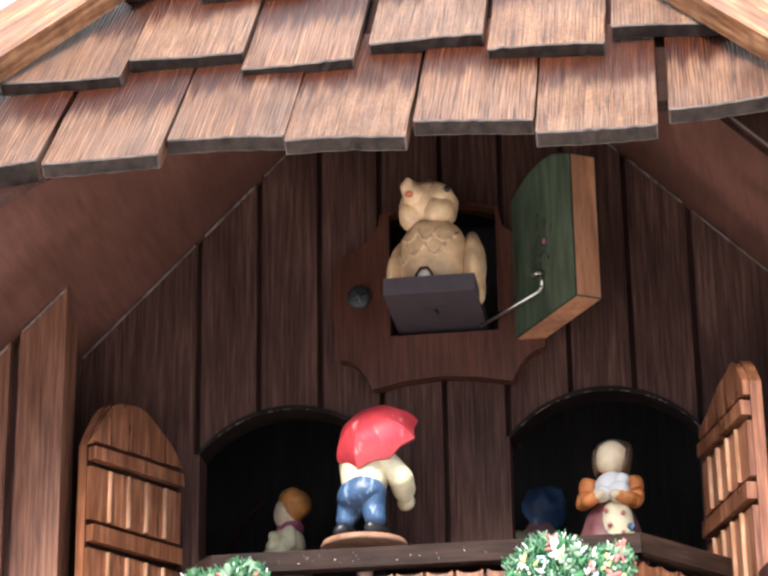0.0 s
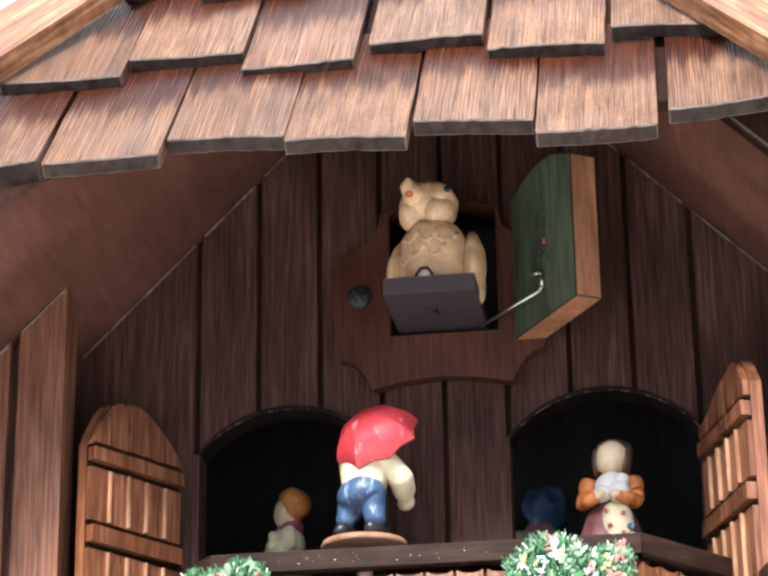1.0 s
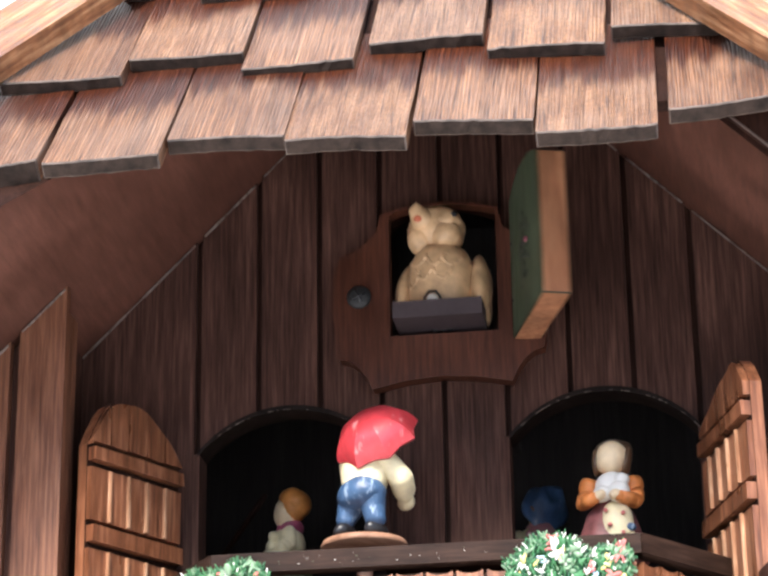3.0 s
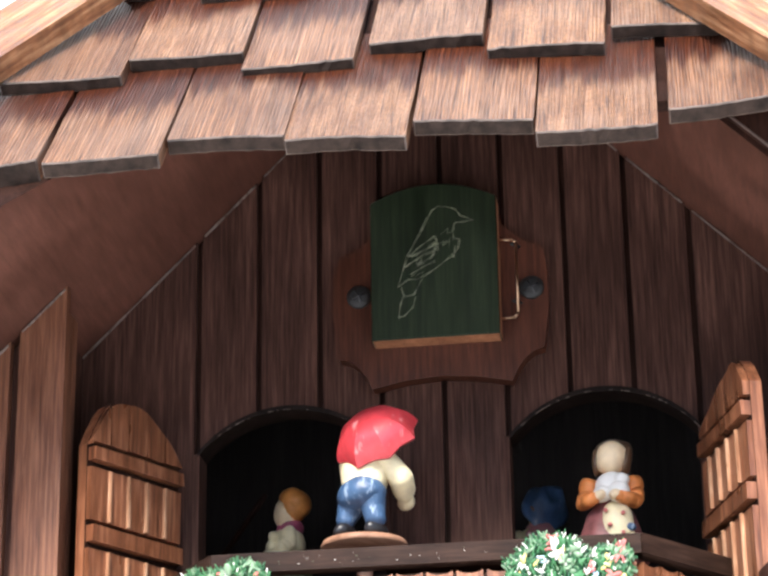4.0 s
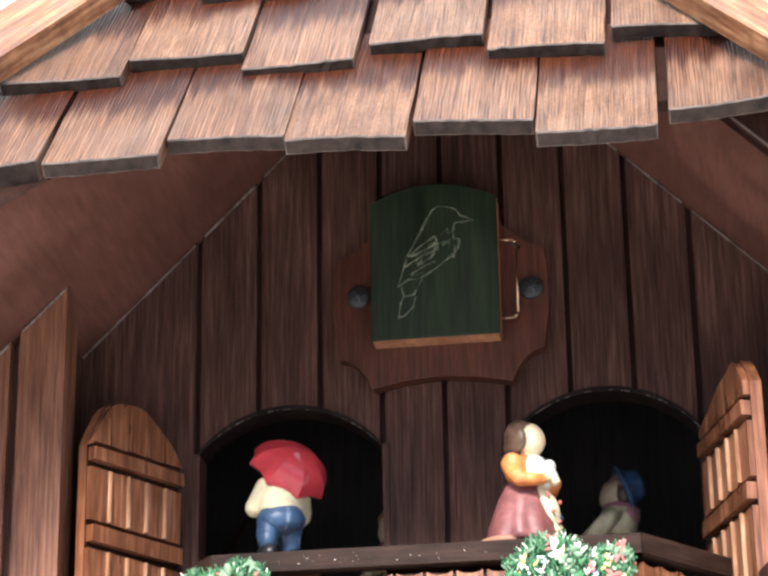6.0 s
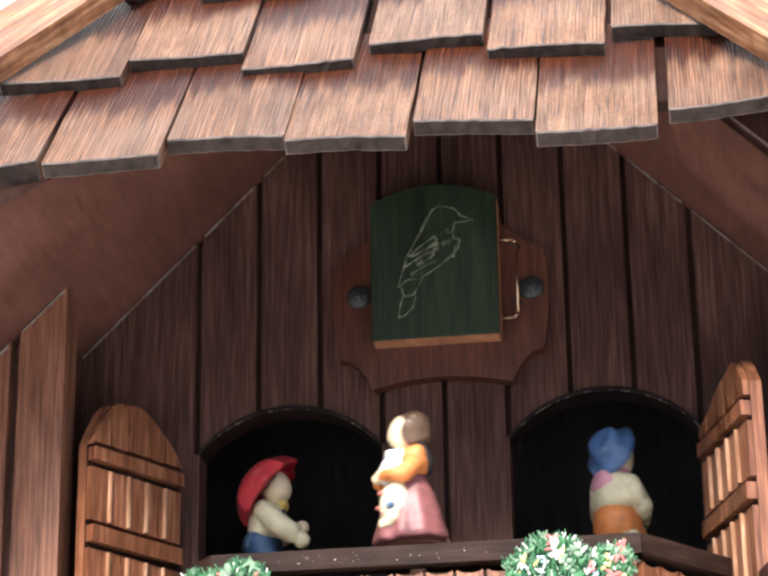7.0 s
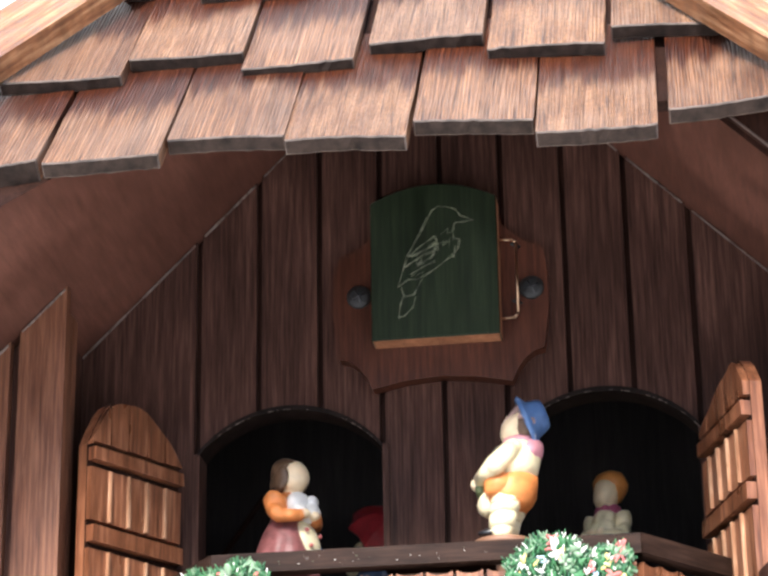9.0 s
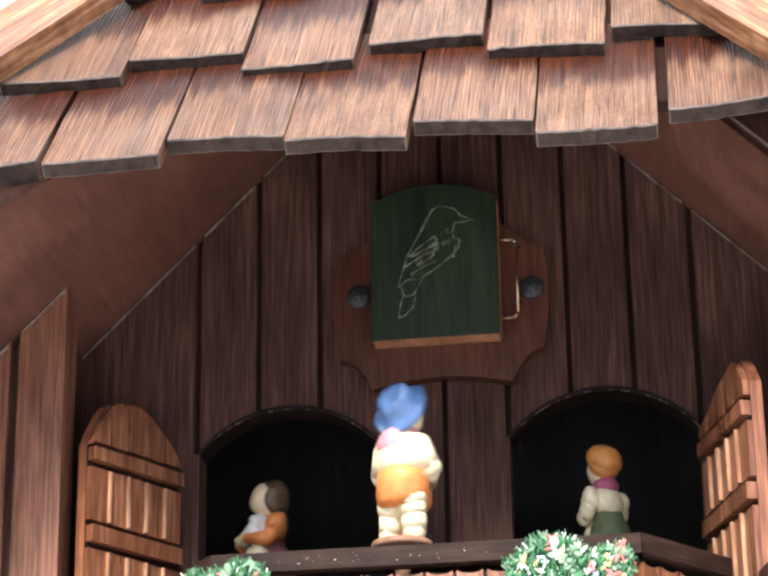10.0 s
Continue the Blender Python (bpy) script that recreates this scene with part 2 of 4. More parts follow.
def ball(bm, c, r, mat=0, turn=(0, 0, 0), seg=16, smooth=True):
    m = Matrix.Translation(c) @ Euler([radians(t) for t in turn]).to_matrix().to_4x4() @ Matrix.Diagonal((*r, 1))
    made = bmesh.ops.create_uvsphere(bm, u_segments=seg, v_segments=max(6, seg * 2 // 3), radius=1, matrix=m)
    for f in {f for v in made["verts"] for f in v.link_faces}:
        f.material_index, f.smooth = mat, smooth


def tube(bm, p, q, r0, r1, mat=0, seg=12):
    p, q = Vector(p), Vector(q)
    m = Matrix.Translation((p + q) / 2) @ (q - p).to_track_quat("Z", "Y").to_matrix().to_4x4()
    made = bmesh.ops.create_cone(bm, cap_ends=True, segments=seg, radius1=r0, radius2=r1, depth=(q - p).length, matrix=m)
    for f in {f for v in made["verts"] for f in v.link_faces}:
        f.material_index, f.smooth = mat, len(f.verts) == 4


def lathe(bm, profile, mat=0, seg=24, squash=1.0, wave=0.0, folds=9):
    """Turns (radius, z) pairs about z."""
    rings = []
    for k, (r, z) in enumerate(profile):
        rings.append([bm.verts.new((r * math.cos(t) * (1 + wave * math.sin(folds * t)), r * squash * math.sin(t) * (1 + wave * math.sin(folds * t)), z))
                      for t in (2 * math.pi * i / seg for i in range(seg))])
    faces = [bm.faces.new(rings[0][::-1]), bm.faces.new(rings[-1])]
    for a, b in zip(rings, rings[1:]):
        faces += [bm.faces.new((a[i], a[(i + 1) % seg], b[(i + 1) % seg], b[i])) for i in range(seg)]
    for f in faces:
        f.material_index, f.smooth = mat, True


def wire(bm, points, r, mat=0, seg=8):
    for p, q in zip(points, points[1:]):
        tube(bm, p, q, r, r, mat, seg)
    for p in points:
        ball(bm, p, (r, r, r), mat, seg=8)


# ---- the place round the clock ----
bm = bmesh.new()
box(bm, -4000, 4000, 118, 300, -BASE * 1000, 1100)
wall = part("wall_north", bm, PLASTER, at=pose(0, 0, BASE))
tagged(wall, "white plastered house wall behind the clock", "wall", kind="structure")
bm = bmesh.new()
box(bm, -60000, 60000, -60000, 60000, -60, 0)
tagged(part("ground", bm, PAVING), "pale concrete ground before the wall", "ground", kind="structure")
# unseen slab added to keep low sky light off the clock
bm = bmesh.new()
box(bm, -60000, 60000, -32400, -32000, 0, 12500)
tagged(part("wall_south", bm, BLOCKGREY), "unseen grey slab added to block the low sky", "wall", kind="structure")

# ---- the clock's case ----
clock = tagged(new("cuckoo_clock"), "dark walnut chalet cuckoo clock hanging on a white wall", "clock")
clock.matrix_basis = pose(0, 0, BASE)
APEX = 91.5
FLOOR = -125
SLOT = -84                       # the middle boards end here, over the turntable


def under_roof(x):
    return APEX - abs(x)


def arch(x):
    """Underside of the two arched openings."""
    d = abs(abs(x) - 45)
    return -70.0 + math.sqrt(max(34.5 ** 2 - d * d, 0))


def hole_top(x):
    return 21 + 5 * (1 - (x / 17.5) ** 2)


front = tagged(new("front_wall"), "dark front wall of narrow stained boards")
front.parent = clock


def backing(xs, top, bottom):
    bm = bmesh.new()
    strip(bm, xs, top, bottom, 2.2, 8)
    part("backing", bm, GAPSHADE, front)


for s in (-1, 1):
    backing([s * 106.5, s * 72], under_roof, lambda x: FLOOR)
    backing(steps(s * 72, s * 18, 24), under_roof, arch)
    backing([s * 18, s * 16.9], under_roof, lambda x: SLOT)
    backing(steps(s * 16.9, 0, 8), under_roof, hole_top)
    backing([s * 16.9, 0], lambda x: -18, lambda x: SLOT)
EDGES = (-72, -54, -36, -18, 0, 18, 36, 54, 72)


def pale_top(bm, a, b, y, r):
    """A pale bead along a board's sloping top edge, broken here and there."""
    rnd = random.Random(int(a * 7 + 999))
    cuts = steps(a + 0.5, b - 0.5, 7)
    for p, q in zip(cuts, cuts[1:]):
        k = r * rnd.uniform(0.5, 1.1)
        tube(bm, (p, y, under_roof(p) - 0.5), (q, y, under_roof(q) - 0.5), k, k, 0, 6)


for k, (a, b) in enumerate(zip((-111,) + EDGES, EDGES + (111,))):
    a, b = a + 0.85, b - 0.85
    bm = bmesh.new()
    lift = 0.2 * math.sin(k * 2.3)
    if max(abs(a), abs(b)) < 18:
        strip(bm, [a, b], lambda x: -18, lambda x: SLOT, lift, 2.4)
        soften(bm, 0.8, 3)
        part("board", bm, WALNUT, front)
        bm = bmesh.new()
        strip(bm, steps(a, b, 6), under_roof, hole_top, lift, 2.4)
    elif max(abs(a), abs(b)) < 72:
        strip(bm, steps(a, b, 8), under_roof, arch, lift, 2.4)
    else:
        strip(bm, [a, b], under_roof, lambda x: FLOOR, lift, 2.4)
    soften(bm, 0.8, 3)
    part("board", bm, WALNUT, front)
    if abs(a + b) > 40:
        bm = bmesh.new()
        pale_top(bm, a, b, lift + 0.05, 0.44)
        part("worn_edge", bm, EDGEPALE, front, "pale upper edge of a board")

# jambs at the openings' sides
for s in (-1, 1):
    for x in (17.2, 72.0):
        bm = bmesh.new()
        box(bm, s * x - 0.9, s * x + 0.9, -0.8, 9, SLOT if x < 50 else FLOOR, arch(19.5) - 1)
        soften(bm, 0.4)
        part("jamb", bm, WALNUT, front)
    # rim round the arch
    bm = bmesh.new()
    strip(bm, steps(s * 71.6, s * 18.4, 28), lambda x: arch(x) + 0.9, lambda x: arch(x) - 0.5, -1.0, 8.6)
    part("arch_rim", bm, RIMWOOD, front)
    bm = bmesh.new()
    rnd = random.Random(17 + s)
    for p in steps(s * 71.0, s * 19.0, 60):
        if rnd.random() < 0.26:
            q = p + rnd.uniform(0.2, 1.6)
            tube(bm, (p, -1.0, arch(p) - 0.4), (q, -1.0, arch(q) - 0.4), rnd.uniform(0.1, 0.28), 0.12, 0, 5)
    part("worn_edge", bm, RIM, front, "worn pale flecks along the arch's edge")

# wings that stand before the recessed front
for s in (-1, 1):
    bm = bmesh.new()
    box(bm, min(s * 106.6, s * 150), max(s * 106.6, s * 150), -37, 100, FLOOR, -75)
    strip(bm, [s * 106.6, s * 150], lambda x: under_roof(x) - 1, lambda x: -75.2, -37, 100)
    wing = part("side_wing", bm, WALNUT, clock, "side wing standing forward, clad with stained boards")
    for a, b in ((100.6, 113.6), (116.2, 131), (133.5, 150)):
        bm = bmesh.new()
        strip(bm, [s * a, s * b], under_roof, lambda x: FLOOR, -40.5, -36.8)
        soften(bm, 0.5)
        part("board", bm, POST, wing)
        bm = bmesh.new()
        pale_top(bm, *sorted((s * a, s * b)), -40.5, 0.4)
        part("worn_edge", bm, EDGEPALE, wing, "pale upper edge of a board")
    for a, b in ((-36.4, -32), (-31.6, -28)):
        bm = bmesh.new()
        box(bm, min(s * 100.8, s * 105.4), max(s * 100.8, s * 106.4), a, b, FLOOR, under_roof(106.5) - 0.5)
        soften(bm, 0.5)
        part("edge_strip", bm, POST, wing)

# case: back, sides and floor, dark inside
case = tagged(new("case"), "black-stained inside of the clock's case")
case.parent = clock
for name, dims in (("back_panel", (-106, 106, 108, 112, FLOOR, -0.6)), ("bottom_panel", (-106, 106, 8, 107.8, FLOOR - 6, FLOOR)),
                   ("side_panel", (-101, -98, 8.2, 107.8, FLOOR + 0.2, -5)), ("side_panel", (98, 101, 8.2, 107.8, FLOOR + 0.2, -5))):
    bm = bmesh.new()
    box(bm, *dims)
    part(name, bm, INSIDE, case)
bm = bmesh.new()
strip(bm, [-91, 0, 91], under_roof, lambda x: -0.4, 108, 112)
part("gable_panel", bm, INSIDE, case)
bm = bmesh.new()
wire(bm, [(-84, 66, -68), (-60, 40, -49)], 0.9)
part("lever", bm, GAPSHADE, clock, "dark lever inside the case")

# ---- front hip of shingles ----
SLOPE = radians(52)
EAVE_Y, EAVE_Z = -100.0, -0.2


def on_hip(x, q, up=0.0):
    """A place on the hip: x across, q up the slope, up off it."""
    return (x, EAVE_Y + q * math.cos(SLOPE) - up * math.sin(SLOPE), EAVE_Z + q * math.sin(SLOPE) + up * math.cos(SLOPE))


# main roof: two slabs at 45 degrees under the hip, with verge boards
def trim_to_hip(bm, depth):
    n = Vector((0, -math.sin(SLOPE), math.cos(SLOPE)))
    p = Vector(on_hip(0, 0, -depth))
    bmesh.ops.bisect_plane(bm, geom=bm.verts[:] + bm.edges[:] + bm.faces[:], plane_co=p, plane_no=n, clear_outer=True)
    made = bmesh.ops.holes_fill(bm, edges=[e for e in bm.edges if len(e.link_faces) == 1])
    bm.normal_update()
    # faces cut by the hip and front faces are coloured dark, as painted shade
    for f in bm.faces:
        f.material_index = 1 if abs(f.normal.dot(n)) > 0.98 or f.normal.y < -0.9 else 0


for s, reach, deep in ((-1, -128, 9), (1, -77, 9)):
    bm = bmesh.new()
    n = deep * math.sqrt(2)
    prism(bm, [(0, APEX + 0.2), (s * 190, APEX - 190 + 0.2), (s * 190, APEX - 190 + n), (0, APEX + n)], reach, 116)
    soften(bm, 0.16 * deep)
    trim_to_hip(bm, 6.5)
    slab = part("roof", bm, [SOFFIT, GAPSHADE], clock, "reddish-brown sloping roof board seen from below")
    if s < 0:
        continue
    # verge board whose dark colour holds the shade below the shingles
    bm = bmesh.new()
    prism(bm, [(s * 45, APEX - 45 + 2), (s * 190, APEX - 190 + 2), (s * 190, APEX - 190 + 14), (s * 45, APEX - 45 + 14)], reach - 4, reach - 0.4)
    soften(bm, 0.8)
    trim_to_hip(bm, 6.5)
    part("verge_board", bm, [GAPSHADE, GAPSHADE], slab, "verge board along the roof's front edge, its shade painted dark")
    # pale rod: light caught along the verge edge, put into colour
    bm = bmesh.new()
    tube(bm, (s * 80, reach - 3.9, APEX - 80 + 1.8), (s * 189, reach - 3.9, APEX - 189 + 1.8), 0.4, 0.4, 0, 8)
    part("worn_edge", bm, EDGEPALE, slab, "pale line that paints the verge board's lit edge")

bm = bmesh.new()
deck = [on_hip(-124, 24, -9.5), on_hip(104, 24, -9.5), on_hip(42, 130, -9.5), on_hip(-74, 130, -9.5)]
low = [bm.verts.new(p) for p in deck]
high = [bm.verts.new(Vector(p) + 3 * Vector((0, -math.sin(SLOPE), math.cos(SLOPE)))) for p in deck]
bm.faces.new(low), bm.faces.new(high[::-1])
for i in range(4):
    bm.faces.new((low[i], high[i], high[(i + 1) % 4], low[(i + 1) % 4]))
hip = part("hip_roof", bm, GAPSHADE, clock, "front hip of the roof laid with brown wooden shingles")


def shingle(x0, x1, q0, q1, length, thick, rise, seed):
    """One split shingle: butt at q0 (left) and q1 (right), dark butt end, ragged lower edge."""
    rnd = random.Random(seed)
    w, nx, ny = x1 - x0, 16, 5
    turn = math.degrees(math.atan2(q1 - q0, w))
    bm = bmesh.new()
    grid = {}
    for k in (0, 1):
        for j in range(ny + 1):
            for i in range(nx + 1):
                x = w * i / nx
                y = (q1 - q0) * i / nx + (length - 0) * j / ny
                if j == 0:
                    y += 0.3 * noise.noise((x * 0.16, seed * 3.1, 0.2)) + rnd.uniform(-0.14, 0.14) + (rnd.random() > 0.94) * rnd.uniform(0.3, 0.8)
                bow = 0.4 * math.sin(math.pi * i / nx + seed) + rnd.uniform(-0.08, 0.08)
                z = (0 if k else -thick * (1 - 0.55 * j / ny)) + bow
                grid[i, j, k] = bm.verts.new((x + (rnd.uniform(-0.15, 0.15) if i in (0, nx) else 0), y, z))
    for j in range(ny):
        for i in range(nx):
            bm.faces.new([grid[i, j, 1], grid[i + 1, j, 1], grid[i + 1, j + 1, 1], grid[i, j + 1, 1]]).material_index = 0
            bm.faces.new([grid[i, j, 0], grid[i, j + 1, 0], grid[i + 1, j + 1, 0], grid[i + 1, j, 0]]).material_index = 0
    for i in range(nx):
        bm.faces.new([grid[i, 0, 0], grid[i + 1, 0, 0], grid[i + 1, 0, 1], grid[i, 0, 1]]).material_index = 1
        bm.faces.new([grid[i, ny, 0], grid[i, ny, 1], grid[i + 1, ny, 1], grid[i + 1, ny, 0]])
    for j in range(ny):
        bm.faces.new([grid[0, j, 0], grid[0, j, 1], grid[0, j + 1, 1], grid[0, j + 1, 0]])
        bm.faces.new([grid[nx, j, 0], grid[nx, j + 1, 0], grid[nx, j + 1, 1], grid[nx, j, 1]])
    bmesh.ops.recalc_face_normals(bm, faces=bm.faces)
    butt = [e for e in bm.edges if sorted(f.material_index for f in e.link_faces) == [0, 1]]
    bmesh.ops.bevel(bm, geom=butt, offset=0.38, segments=1, affect="EDGES", material=2)
    x, y, z = on_hip(x0, q0, 0)
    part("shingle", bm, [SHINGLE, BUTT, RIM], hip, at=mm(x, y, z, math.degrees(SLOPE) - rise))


ROW_LOW = [(-127, -93.9, -1.0, 5.2), (-92.3, -60.9, 2.7, 1.5), (-60.2, -28.9, 10.5, 6.7), (-28.5, 3.0, 4.7, 2.3),
           (4.4, 35.2, 9.5, 6.5), (35.9, 66.3, -1.8, -0.9), (69.3, 99, 6.2, 11.0)]
ROW_MID = [(-114.5, -80.1, 52.9, 53.0), (-79.4, -46.7, 62.7, 61.1), (-45.8, -14.7, 50.9, 50.7), (-11.5, 20.1, 60.5, 60.2),
           (21.8, 53.4, 50.5, 48.8), (55.1, 88, 57.9, 55.5)]
ROW_TOP = [(-90, -66, 112, 111), (-65, -32, 103, 104), (-31, -4, 113, 112), (-3, 30, 105, 105), (31, 60, 112, 110)]
for k, (x0, x1, q0, q1) in enumerate(ROW_LOW):
    shingle(x0, x1, q0, q1, 74, 7.0 if k == 0 else 4.3, 4.0, 10 + k)
for k, (x0, x1, q0, q1) in enumerate(ROW_MID):
    shingle(x0, x1, q0, q1, 62, 4.0, 3.2, 40 + k)
for k, (x0, x1, q0, q1) in enumerate(ROW_TOP):
    shingle(x0, x1, q0, q1, 30, 4.4, 3.0, 70 + k)


def hip_cap(name, foot, head, width, thick):
    """A board along the hip, its inner lower edge from foot to head (x, q on the hip)."""
    p, q = Vector(on_hip(*foot, 1)), Vector(on_hip(*head, 1))
    along = (q - p).normalized()
    n = Vector((0, -math.sin(SLOPE), math.cos(SLOPE)))
    side = along.cross(n) * (1 if foot[0] > 0 else -1)
    p, q = p - along * 60, q + along * 25
    length = (q - p).length
    bm = bmesh.new()
    box(bm, 0, width, 0, length, 0, thick)
    soften(bm, 1.2, 3)
    frame_m = Matrix((side, along, n)).transposed().to_4x4()
    if frame_m.determinant() < 0:
        side = -side
        frame_m = Matrix((side, along, n)).transposed().to_4x4()
        for v in bm.verts:
            v.co.x -= width
    ob = part(name, bm, CAP, clock, "light brown hip board over the shingles' ends")
    ob.matrix_basis = Matrix.Translation(p * MM) @ frame_m


hip_cap("hip_board", (-113.8, 51.0), (-85.8, 104.6), 22, 7)
hip_cap("hip_board", (95.2, 26.3), (68.2, 73.5), 30, 7)

# ---- plaque round the bird's opening ----
def spoke(poly, t):
    """Where the ray at angle t from the middle meets a closed outline."""
    c, s, best = math.cos(t), math.sin(t), 1e9
    for (ax, az), (bx, bz) in zip(poly, poly[1:] + poly[:1]):
        dx, dz = bx - ax, bz - az
        den = c * dz - s * dx
        if abs(den) > 1e-9:
            d, u = (ax * dz - az * dx) / den, (ax * s - az * c) / den
            if d > 0 and -1e-6 <= u <= 1 + 1e-6:
                best = min(best, d)
    return best * c, best * s


lower = [(0, 25.5), (10, 26.3), (20, 28.3), (21.8, 24.5), (24.0, 21.5), (26.6, 19.6), (29.4, 18.8), (30.3, 13), (31.2, 6)]
upper = [(31.2, 4), (30.6, 9), (29.4, 12.6), (26.6, 13.4), (24.0, 14.8), (21.4, 17.0), (18.4, 20.0), (17.2, 25.6), (10, 27.6), (0, 28.4)]
right = [(x, -z) for x, z in lower] + upper
outer = right + [(-x, z) for x, z in right[-2:0:-1]]
inner = [(-14.6, -12.6), (16.6, -12.6), (16.6, 25)] + [(x, 25 + 2.6 * (1 - (x / 17) ** 2)) for x in (12, 6, 0, -6, -12)] + [(-14.6, 25)]
angles = sorted({round(2 * math.pi * i / 144, 5) for i in range(144)} | {round(math.atan2(z, x) % (2 * math.pi), 5) for x, z in outer + inner})
bm = bmesh.new()
rings = []
for poly, y in ((outer, -5.0), (inner, -5.0), (inner, -0.4), (outer, -0.4)):
    rings.append([bm.verts.new((x, y, z - 4.5)) for x, z in (spoke(poly, t) for t in angles)])
for a, b in zip(rings, rings[1:] + rings[:1]):
    for i in range(len(angles)):
        bm.faces.new((a[i], a[(i + 1) % len(angles)], b[(i + 1) % len(angles)], b[i]))
plaque = part("plaque", bm, PLAQUE, clock, "reddish-brown scalloped plaque round the bird door")
bm = bmesh.new()
box(bm, -18, 18, 40, 42, -40, 34)
box(bm, -18, 18, 8.2, 40, -40, -38)
part("bird_chamber", bm, INSIDE, clock, "black chamber behind the bird door")
for x, z in ((-23.6, -4.5), (26.4, -5.0)):
    bm = bmesh.new()
    lathe(bm, [(3.5, -0.2), (3.6, 0.3), (3.3, 0.75), (2.2, 1.15), (0.6, 1.3)], 0, 24)
    bmesh.ops.rotate(bm, verts=bm.verts, cent=(0, 0, 0), matrix=Matrix.Rotation(radians(90), 3, "X"))
    for t in (25, 115):
        a = radians(t)
        tube(bm, (-2.2 * math.cos(a), -1.12, -2.2 * math.sin(a)), (2.2 * math.cos(a), -1.12, 2.2 * math.sin(a)), 0.4, 0.4, 1, 6)
    part("screw", bm, [SCREW, BLACK], plaque, "blackened round-head screw", mm(x, -5.2, z))

# ---- bird door, on its hinge at the right ----
bm = bmesh.new()
door_line = [(-39.2, -20.6), (-2.4, -20.6), (-2.4, 22)] + [(x, 22 + 5 * (1 - ((x + 20.8) / 18.4) ** 2)) for x in (-7, -12, -16, -20.8, -26, -30, -35)] + [(-39.2, 22)]
prism(bm, door_line, -8, 0)
bm.normal_update()
for f in bm.faces:
    f.material_index = (0 if f.normal.y < 0 else 2) if abs(f.normal.y) > 0.9 else 1
soften(bm, 0.35, 1)
bird_door = part("bird_door", bm, [GREEN, BARE, GREENWORNLIT], clock, "thick green-stained bird door with an engraved bird")
LINES = [
    [(-22.4, 15.8), (-21.3, 18.4), (-19.3, 19.6), (-16.8, 19.3), (-14.4, 18.3), (-12.6, 16.3), (-9.0, 14.5), (-12.3, 14.4), (-14.8, 13.9), (-15.2, 11.7), (-14.8, 9.0)],
    [(-22.4, 15.8), (-24.2, 12.0), (-26.2, 8.6), (-28.7, 4.8), (-29.9, 0.1), (-31.3, -4.7), (-28.2, -2.7), (-25.4, -2.5)],
    [(-14.8, 9.0), (-13.1, 8.9), (-13.5, 6.2), (-15.6, 4.2), (-18.0, 2.2), (-20.5, 0.2), (-23.3, -1.8), (-25.4, -2.5)],
    [(-28.2, 4.4), (-24.6, 7.6), (-20.1, 10.3), (-19.7, 8.1), (-22.5, 6.5), (-27.4, 4.3)]]
LINES += [[(-29.1, 1.3), (-24.2, 4.5), (-20.5, 5.5), (-21.3, 3.8), (-25.8, 2.0)],
    [(-27.4, -1.0), (-23.3, 1.3), (-20.5, 2.8)], [(-29.5, -7.0), (-30.7, -10.5), (-31.3, -14.0)],
    [(-26.2, -7.9), (-27.0, -10.8), (-29.5, -13.7), (-31.3, -14.0)], [(-14.4, 6.8), (-15.0, 3.3), (-15.6, 4.6)],
    [(-30.3, -4.8), (-29.5, -7.5), (-26.6, -7.3), (-24.6, -3.0)]]
bm = bmesh.new()
for line in LINES:
    wire(bm, [(x, -8.0, z) for x, z in line], 0.11, seg=5)
    rnd = random.Random(len(line))
    wire(bm, [(x + rnd.uniform(-0.5, 0.5), -8.0, z + rnd.uniform(-0.5, 0.5)) for x, z in line], 0.09, seg=5)
rnd = random.Random(21)
for k in range(26):
    u = rnd.random()
    x, z = -27.5 + 12.5 * u + rnd.uniform(-1.5, 1.5), -1.0 + 12.0 * u + rnd.uniform(-2.0, 2.5)
    wire(bm, [(x, -8.0, z), (x + rnd.uniform(0.8, 2.2), -8.0, z + rnd.uniform(0.6, 2.2)), (x + rnd.uniform(0.4, 2.4), -8.0, z + rnd.uniform(-1.0, 1.0))], rnd.uniform(0.05, 0.1), seg=5)
part("engraving", bm, SCRATCH, bird_door, "thin pale engraved outline of a bird")
bm = bmesh.new()
ball(bm, (-22, 0.1, 2), (1.0, 0.25, 1.0), 0, seg=10)
rnd = random.Random(5)
for k in range(30):
    x, z = rnd.gauss(-21, 3.0), rnd.gauss(2, 5.5)
    tube(bm, (x, 0.05, z), (x + rnd.uniform(-1.5, 1.5), 0.05, z + rnd.uniform(-2.4, 2.4)), rnd.uniform(0.12, 0.3), 0.1, 1, 5)
part("painted_flower", bm, [PURPLE, BLACK], bird_door, "small dark and pink painted spray")
bm = bmesh.new()
wire(bm, [(-3, -4, 9.5), (1.2, -4.4, 9.0), (2.6, -4.4, 8.2), (2.6, -4.4, -13.4), (1.6, -4.4, -14.8), (-3, -4, -15.0)], 0.42)
part("hinge_wire", bm, BRASS, bird_door, "bent brass hinge wire")
bm = bmesh.new()
for z in (8.0, -9.5):
    wire(bm, [(1.2, -4.4, z), (3.6, -1.5, z)], 0.45)
part("hinge_eye", bm, SCREW, clock, "dark staples that hold the hinge wire", mm(20.0, -3.0, 0))

